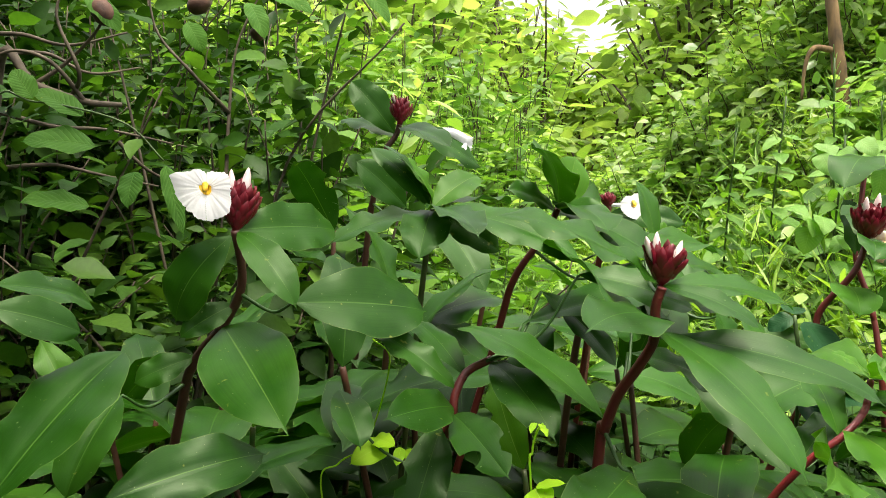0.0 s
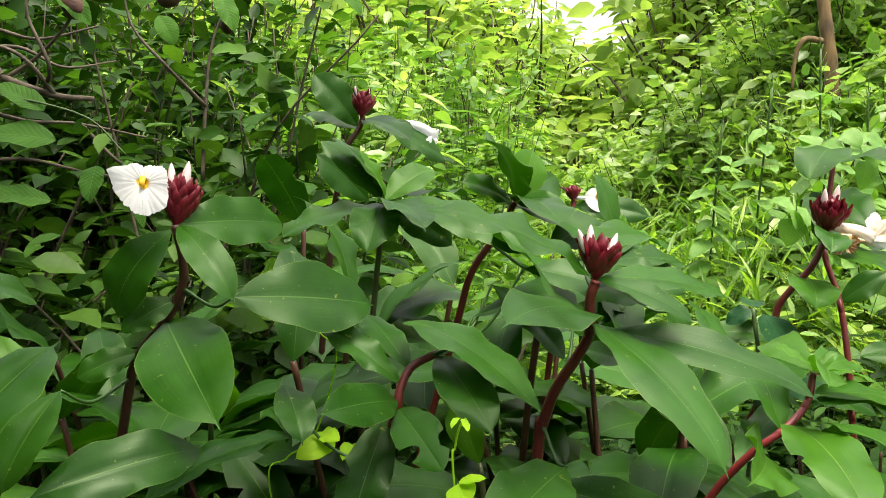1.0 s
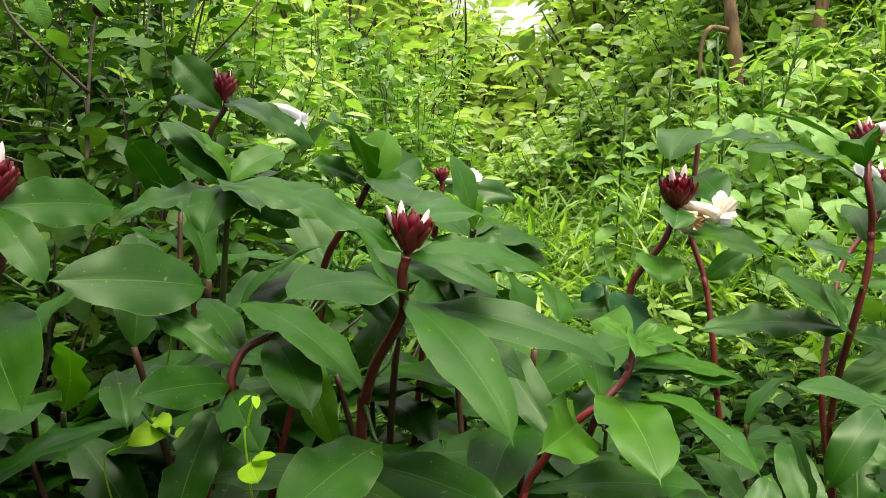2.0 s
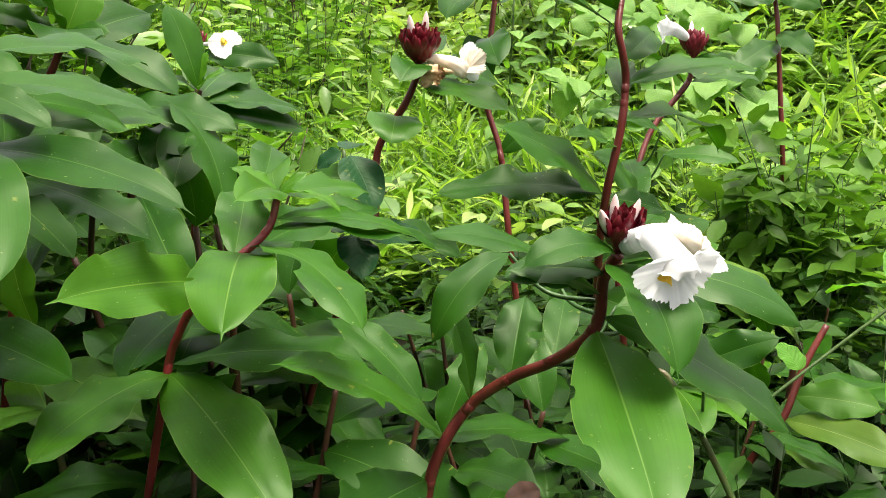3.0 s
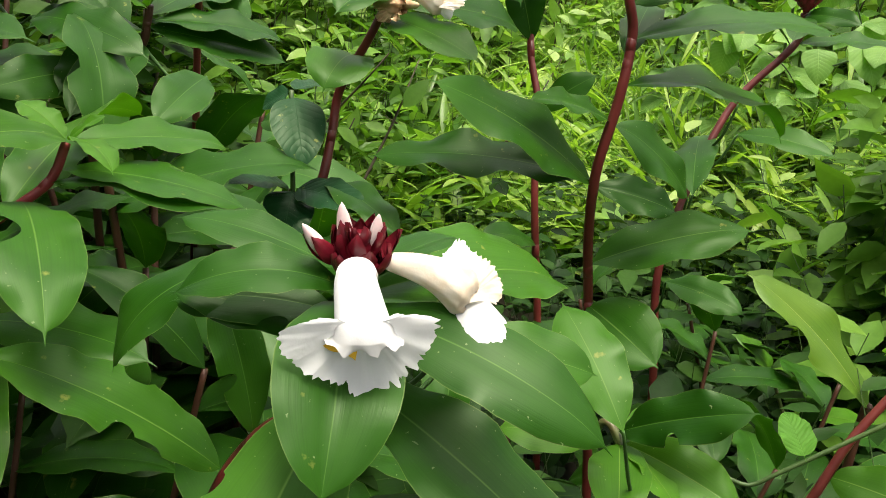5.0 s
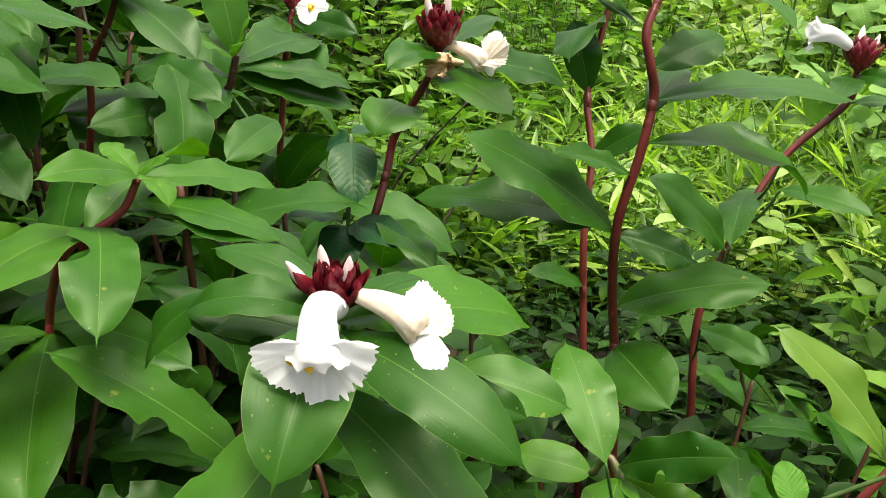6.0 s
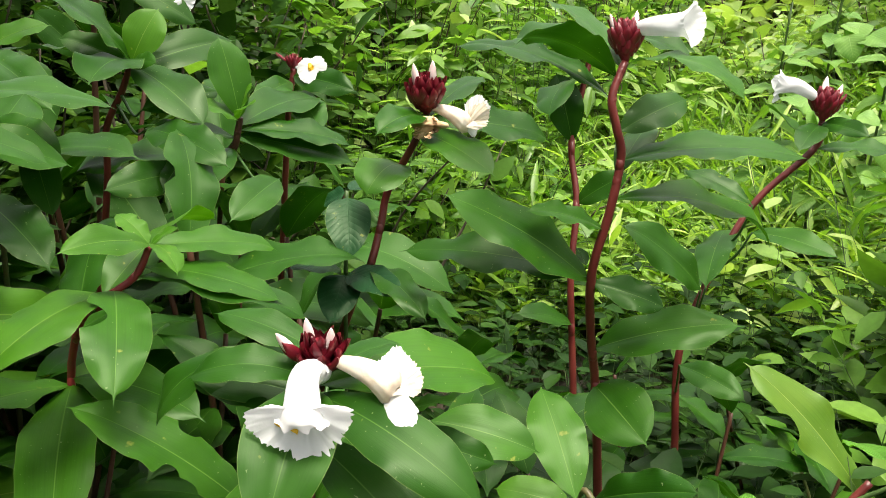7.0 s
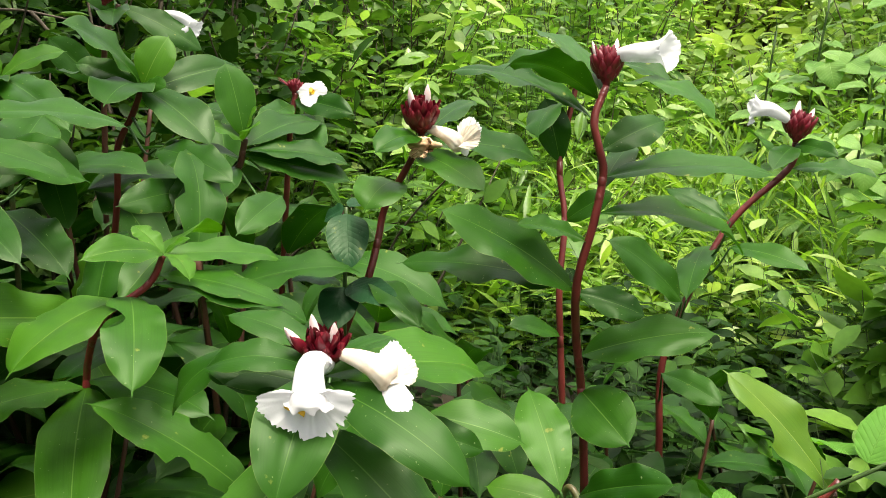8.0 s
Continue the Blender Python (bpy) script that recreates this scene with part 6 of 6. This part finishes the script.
lime = side_plant("lime_vine", "thin vine with small lime-yellow leaflets", "plant", [(-0.08, 1.0, 0.0), (-0.09, 1.0, 0.3), (-0.146, 0.971, 0.573), (-0.126, 0.974, 0.614), (-0.090, 0.957, 0.646), (-0.063, 0.965, 0.736), (-0.084, 0.987, 0.759)], LIME, 0.0011)
side_leaf(lime, (-0.064, 0.957, 0.643), (-0.108, 0.926, 0.629), (0.0, -0.7, 0.7), 0.032, LIME_BROAD)
side_leaf(lime, (-0.084, 0.957, 0.649), (-0.056, 0.918, 0.652), (0.0, -0.7, 0.7), 0.022, LIME_BROAD)
side_leaf(lime, (-0.051, 0.957, 0.639), (-0.056, 0.935, 0.623), (0.0, -0.9, 0.3), 0.014, LIME_BROAD)
side_leaf(lime, (-0.048, 0.956, 0.636), (-0.028, 0.935, 0.623), (0.0, -0.9, 0.3), 0.014, LIME_BROAD)
lime_twin = side_plant("lime_vine", "curling tendril with small lime-yellow leaflets", "plant", [(0.09, 0.68, 0.0), (0.09, 0.68, 0.4), (0.068, 0.660, 0.692), (0.069, 0.663, 0.728), (0.073, 0.665, 0.744), (0.078, 0.665, 0.751)], LIME, 0.001)
side_leaf(lime_twin, (0.075, 0.665, 0.751), (0.079, 0.645, 0.746), (0.3, -0.9, 0.3), 0.007, LIME_BROAD)
side_leaf(lime_twin, (0.072, 0.665, 0.752), (0.066, 0.645, 0.749), (-0.3, -0.9, 0.3), 0.006, LIME_BROAD)
side_leaf(lime_twin, (0.070, 0.661, 0.700), (0.093, 0.642, 0.710), (0.0, -0.5, 0.8), 0.01, LIME_BROAD)
side_leaf(lime_twin, (0.070, 0.661, 0.700), (0.078, 0.640, 0.689), (0.0, -0.9, 0.3), 0.025, LIME_BROAD)

shade_vine = side_plant("shade_vine", "vine with round matt leaves climbing in the thicket", "plant", [(-0.95, 1.6, 0.0), (-0.9, 1.5, 0.7), (-0.744, 1.415, 1.062), (-0.669, 1.417, 1.079), (-0.526, 1.414, 1.044), (-0.457, 1.408, 0.979)], HERB_STEM, 0.0018)
side_leaf(shade_vine, (-0.561, 1.410, 1.002), (-0.674, 1.371, 1.013), (0.0, -0.6, 0.8), 0.07, LEAF_MATT)
side_leaf(shade_vine, (-0.582, 1.414, 1.048), (-0.686, 1.439, 1.102), (0.0, -0.5, 0.8), 0.045, LEAF_MATT)
side_leaf(shade_vine, (-0.572, 1.401, 0.904), (-0.670, 1.342, 0.918), (0.0, -0.6, 0.8), 0.055, LEAF_MATT)
side_leaf(shade_vine, (-0.504, 1.407, 0.966), (-0.504, 1.361, 0.903), (0.0, -0.8, 0.5), 0.04, LEAF_MATT)
side_leaf(shade_vine, (-0.731, 1.410, 1.006), (-0.755, 1.354, 0.942), (0.0, -0.6, 0.8), 0.06, LEAF_MATT)
side_leaf(shade_vine, (-0.457, 1.408, 0.979), (-0.408, 1.337, 0.858), (0.2, -0.8, 0.5), 0.03, LEAF_MATT)
side_leaf(shade_vine, (-0.669, 1.417, 1.079), (-0.716, 1.442, 1.138), (0.0, -0.6, 0.8), 0.04, LEAF_MATT)

def ovate_leaf(plant, base, way, size, seed, mat, ratio=0.52, up=(0, -0.35, 0.9), peak=0.62):
    """A short-stalked ovate leaf, broadest near its base."""
    base = np.asarray(base, float)
    return part("leaf", leaf_mesh(base, base + unit(way) * size, up, size * ratio, 0.08, 0.16, (), seed, mat, np.array(plant.location), stalk=0.12, peak=peak, along=12, across=3), plant)


def spike_herb(foot, tall, seed):
    """A tall herb with drooping ovate leaves in pairs and a loose branched seed spike."""
    rng = random.Random(seed)
    z = float(rise(*foot))
    pts = [(foot[0], foot[1], z), (foot[0] + rng.uniform(-0.05, 0.05), foot[1], z + tall * 0.5), (foot[0] + rng.uniform(-0.08, 0.08), foot[1] - 0.05, z + tall)]
    plant = side_plant("spike_herb", "tall herb with pale drooping leaves and a seed spike", "plant", pts, HERB_STEM, 0.004)
    tagged(plant, group="tall herbs by the tree")
    line = smooth_line(pts, 20)
    for k in range(13):
        s = 0.38 + 0.5 * k / 12
        p = line[int(s * (len(line) - 1))]
        for turn in (0, math.pi):
            a = k * 1.57 + seed + turn + rng.uniform(-0.3, 0.3)
            way = (math.cos(a), math.sin(a) - 0.25, rng.uniform(-0.7, -0.1))
            ovate_leaf(plant, p, way, rng.uniform(0.09, 0.17) * (1.15 - 0.5 * s), seed * 50 + k * 2 + (turn > 0), VINE_PALE)
    origin = np.array(pts[0])
    twigs = []
    for k in range(16):
        p = line[int((0.84 + 0.16 * k / 15) * (len(line) - 1))]
        a = k * 2.4 + seed
        far = 0.075 * (1.05 - k / 15)
        end = p + np.array([math.cos(a) * far, math.sin(a) * far, 0.05])
        twigs.append(tube(np.linspace(p, end, 5) - origin, [0.0012, 0.002, 0.0014, 0.002, 0.0008], 5))
    v, f = merge(*twigs)
    tagged(part("seed_spike", mesh("seed_spike", v, f, HERB_LIGHT), plant, "loose yellow-green seed spike"), kind="stuff")


for num, (x, y, tall) in enumerate(((1.257, 3.2, 1.2), (1.50, 3.2, 1.32), (1.08, 3.3, 1.1), (1.34, 3.0, 1.05), (1.62, 3.1, 1.15), (1.75, 3.35, 1.3))):
    spike_herb((x, y), tall - float(rise(x, y)) * 0.6, num + 3)


def heart_vine(points, seed, count, size):
    """A scrambling vine with heart-shaped leaves held towards the light."""
    rng = random.Random(seed)
    vine = side_plant("heart_leaved_vine", "scrambling vine with pale heart-shaped leaves", "vine", points, HERB_STEM, 0.002)
    tagged(vine, group="vines over the weeds")
    line = smooth_line(points, 16)
    for k in range(count):
        p = line[int((0.12 + 0.88 * k / (count - 1)) * (len(line) - 1))]
        p = p + np.array([rng.uniform(-0.05, 0.05), rng.uniform(-0.05, 0.03), rng.uniform(-0.02, 0.05)])
        way = (rng.uniform(-0.8, 0.8), rng.uniform(-1.0, 0.0), rng.uniform(-0.9, -0.2))
        ovate_leaf(vine, p, way, rng.uniform(0.75, 1.2) * size, seed * 70 + k, VINE_PALE, 0.85, (rng.uniform(-0.4, 0.4), -0.5, 0.8), 0.5)


heart_vine([(1.58, 2.9, 0.0), (1.46, 2.8, 0.4), (1.36, 2.7, 0.66), (1.25, 2.7, 0.76), (1.12, 2.75, 0.80)], 5, 20, 0.085)
heart_vine([(1.70, 3.0, 0.1), (1.62, 2.9, 0.6), (1.50, 2.82, 0.90), (1.40, 2.8, 1.0), (1.26, 2.85, 1.02)], 6, 20, 0.09)
heart_vine([(1.75, 2.5, 0.0), (1.66, 2.3, 0.5), (1.55, 2.2, 0.70), (1.42, 2.15, 0.78), (1.30, 2.2, 0.74)], 8, 20, 0.10)
heart_vine([(1.95, 2.8, 0.1), (1.86, 2.7, 0.6), (1.72, 2.62, 0.85), (1.6, 2.6, 0.95), (1.46, 2.66, 1.0)], 9, 20, 0.10)

# ---- dead leaf lying on a costus leaf ----
dead_spot = np.array((0.622, 0.701, 0.497))
tagged(new("dead_leaf", leaf_mesh(dead_spot + (0.018, 0.006, 0.004), dead_spot - (0.016, 0.006, 0.0), (0.0, -0.75, 0.65), 0.022, 0.12, 0.3, (), 5, DRY)), "curled reddish brown dead leaf on a green leaf", "leaf")

# ---- tangled shrub with seed pods, over the thicket ----
tangle = thing("tangled_shrub", (-1.213, 2.137, 0.137), "tangled shrub with bare dark twigs and brown pods", "shrub")
LOW_RUNS = (
    [(-1.213, 2.137, 0.137), (-1.069, 1.987, 0.713), (-0.983, 1.930, 1.215), (-0.884, 1.875, 1.158), (-0.774, 1.872, 1.119), (-0.713, 1.922, 1.115)],
    [(-1.020, 1.936, 1.278), (-0.907, 1.885, 1.266), (-0.809, 1.883, 1.242), (-0.698, 1.936, 1.276)],
    [(-1.012, 1.910, 0.976), (-0.873, 1.910, 0.984), (-0.760, 1.908, 0.960), (-0.667, 2.006, 0.932)],
    [(-0.884, 1.875, 1.158), (-0.810, 1.879, 1.206), (-0.715, 1.836, 1.281), (-0.702, 1.843, 1.364)],
    [(-0.774, 1.872, 1.119), (-0.824, 1.829, 1.199), (-0.907, 1.831, 1.224), (-0.979, 1.828, 1.189)],
)
HIGH_RUNS = (
    [(-1.061, 2.033, 1.242), (-0.928, 2.034, 1.247), (-0.823, 2.029, 1.199), (-0.738, 2.132, 1.224)],
    [(-0.985, 1.921, 1.102), (-0.859, 1.918, 1.068), (-0.765, 1.967, 1.063), (-0.629, 2.115, 1.027)],
    [(-0.833, 1.923, 1.124), (-0.764, 1.827, 1.174), (-0.810, 1.837, 1.294), (-0.785, 1.844, 1.377)],
    [(-0.559, 2.206, 0.928), (-0.548, 2.223, 1.117), (-0.524, 2.238, 1.291), (-0.449, 2.252, 1.450)],
    [(-0.548, 2.223, 1.117), (-0.613, 2.131, 1.208), (-0.695, 2.139, 1.306), (-0.721, 2.149, 1.418)],
    [(-0.765, 1.967, 1.063), (-0.693, 2.010, 0.972), (-0.631, 2.106, 0.930)],
)
for num, run in enumerate(LOW_RUNS + HIGH_RUNS):
    thick = 0.016 if num == 0 else 0.006
    v, f = tube(smooth_line(run, 7) - np.array(tangle.location), np.linspace(thick, thick * 0.35, (len(run) - 1) * 7 + 1), 6)
    part("limb", mesh("limb", v, f, TWIG), tangle)
for place, r, tall in (((-0.712, 1.838, 1.302), 0.024, 0.03), ((-0.387, 1.833, 1.252), 0.014, 0.016), ((-0.509, 1.839, 1.316), 0.026, 0.02)):
    a = np.linspace(-1, 1, 9)
    line = np.array(place) + np.stack([a * tall * 0.5, a * 0, -a * tall * 0.9], -1)
    v, f = tube(line - np.array(tangle.location), r * np.sqrt(np.clip(1.02 - a * a, 0.02, 1)), 10)
    part("pod", mesh("pod", v, f, DRY), tangle, "oval brown seed pod")
for b, t, w in (((-0.404, 1.839, 1.318), (-0.359, 1.781, 1.230), 0.045), ((-0.356, 1.840, 1.329), (-0.259, 1.786, 1.283), 0.045), ((-0.173, 1.944, 1.366), (-0.108, 1.885, 1.275), 0.04), ((-0.750, 1.841, 1.341), (-0.673, 1.834, 1.257), 0.05), ((-0.565, 1.938, 1.297), (-0.529, 1.931, 1.227), 0.05)):
    LEAF_COUNT[0] += 1
    part("leaf", leaf_mesh(b, t, (0.2, -0.7, 0.6), w, 0.1, 0.2, (), LEAF_COUNT[0], LEAF_MATT, np.array(tangle.location)), tangle)

# ---- trees ----
def tree(label, foot, line, r0, crown_at, crown_size, count, seed, limbs=()):
    """A tapered trunk with limbs, and a crown of separate leaves in loose clumps."""
    t = thing("tree", foot, label, "tree", "trees by the clearing")
    pts = smooth_line([foot, *line], 8)
    v, f = tube(pts - np.array(foot), np.linspace(r0, r0 * 0.55, len(pts)) * (1 + 0.05 * np.sin(np.arange(len(pts)) * 1.7)), 12)
    part("trunk", mesh("trunk", v, f, BARK), t)
    rng = np.random.default_rng(seed)
    ends = []
    for run in limbs:
        lv, lf = tube(smooth_line(run, 6) - np.array(foot), np.linspace(r0 * 0.4, r0 * 0.15, (len(run) - 1) * 6 + 1), 8)
        part("limb", mesh("limb", lv, lf, BARK), t)
    for k in range(7):
        a = k * 2.4 + seed
        end = np.array(crown_at) + np.array([math.cos(a), math.sin(a), 0.3 * math.sin(k * 1.7)]) * crown_size * 0.8
        run = [pts[-5], (pts[-1] + end) / 2 + (0, 0, 0.2), end]
        lv, lf = tube(smooth_line(run, 6) - np.array(foot), np.linspace(r0 * 0.4, r0 * 0.1, 13), 6)
        part("limb", mesh("limb", lv, lf, BARK), t)
        ends += [end, (pts[-1] + end) / 2]
    clumps = np.array(ends)[rng.integers(0, len(ends), count)] + rng.normal(0, 1, (count, 3)) * crown_size * np.array([0.3, 0.3, 0.2])
    d = rng.normal(0, 1, (count, 3)) * (1, 1, 0.4) - (0, 0, 0.35)
    up = rng.normal(0, 0.4, (count, 3)) + (0, 0, 1)
    ln = rng.uniform(0.08, 0.16, count)
    crown = leaf_cloud("crown", clumps - np.array(foot), d, up, ln, ln * 0.5, FAR, "loose crown of green leaves")
    del crown["kind"], crown["category"]
    crown.parent = t


tree("slender brown tree trunk on the bank", (2.05, 4.3, float(rise(2.05, 4.3)) - 0.05), [(2.026, 4.344, 1.260), (1.997, 4.376, 1.630), (1.988, 4.457, 1.984), (2.022, 4.673, 2.735)], 0.042, (1.9, 4.7, 3.3), 1.2, 260, 1,
     limbs=([(1.964, 4.349, 1.548), (1.844, 4.268, 1.546), (1.801, 4.261, 1.464), (1.779, 4.246, 1.297)],))
tree("straight brown tree trunk beyond the clearing", (2.525, 4.637, 0.860), [(2.596, 4.687, 1.332), (2.647, 4.716, 1.615), (2.719, 4.762, 2.055), (2.821, 4.918, 2.594)], 0.048, (2.9, 5.2, 3.5), 1.3, 260, 2)
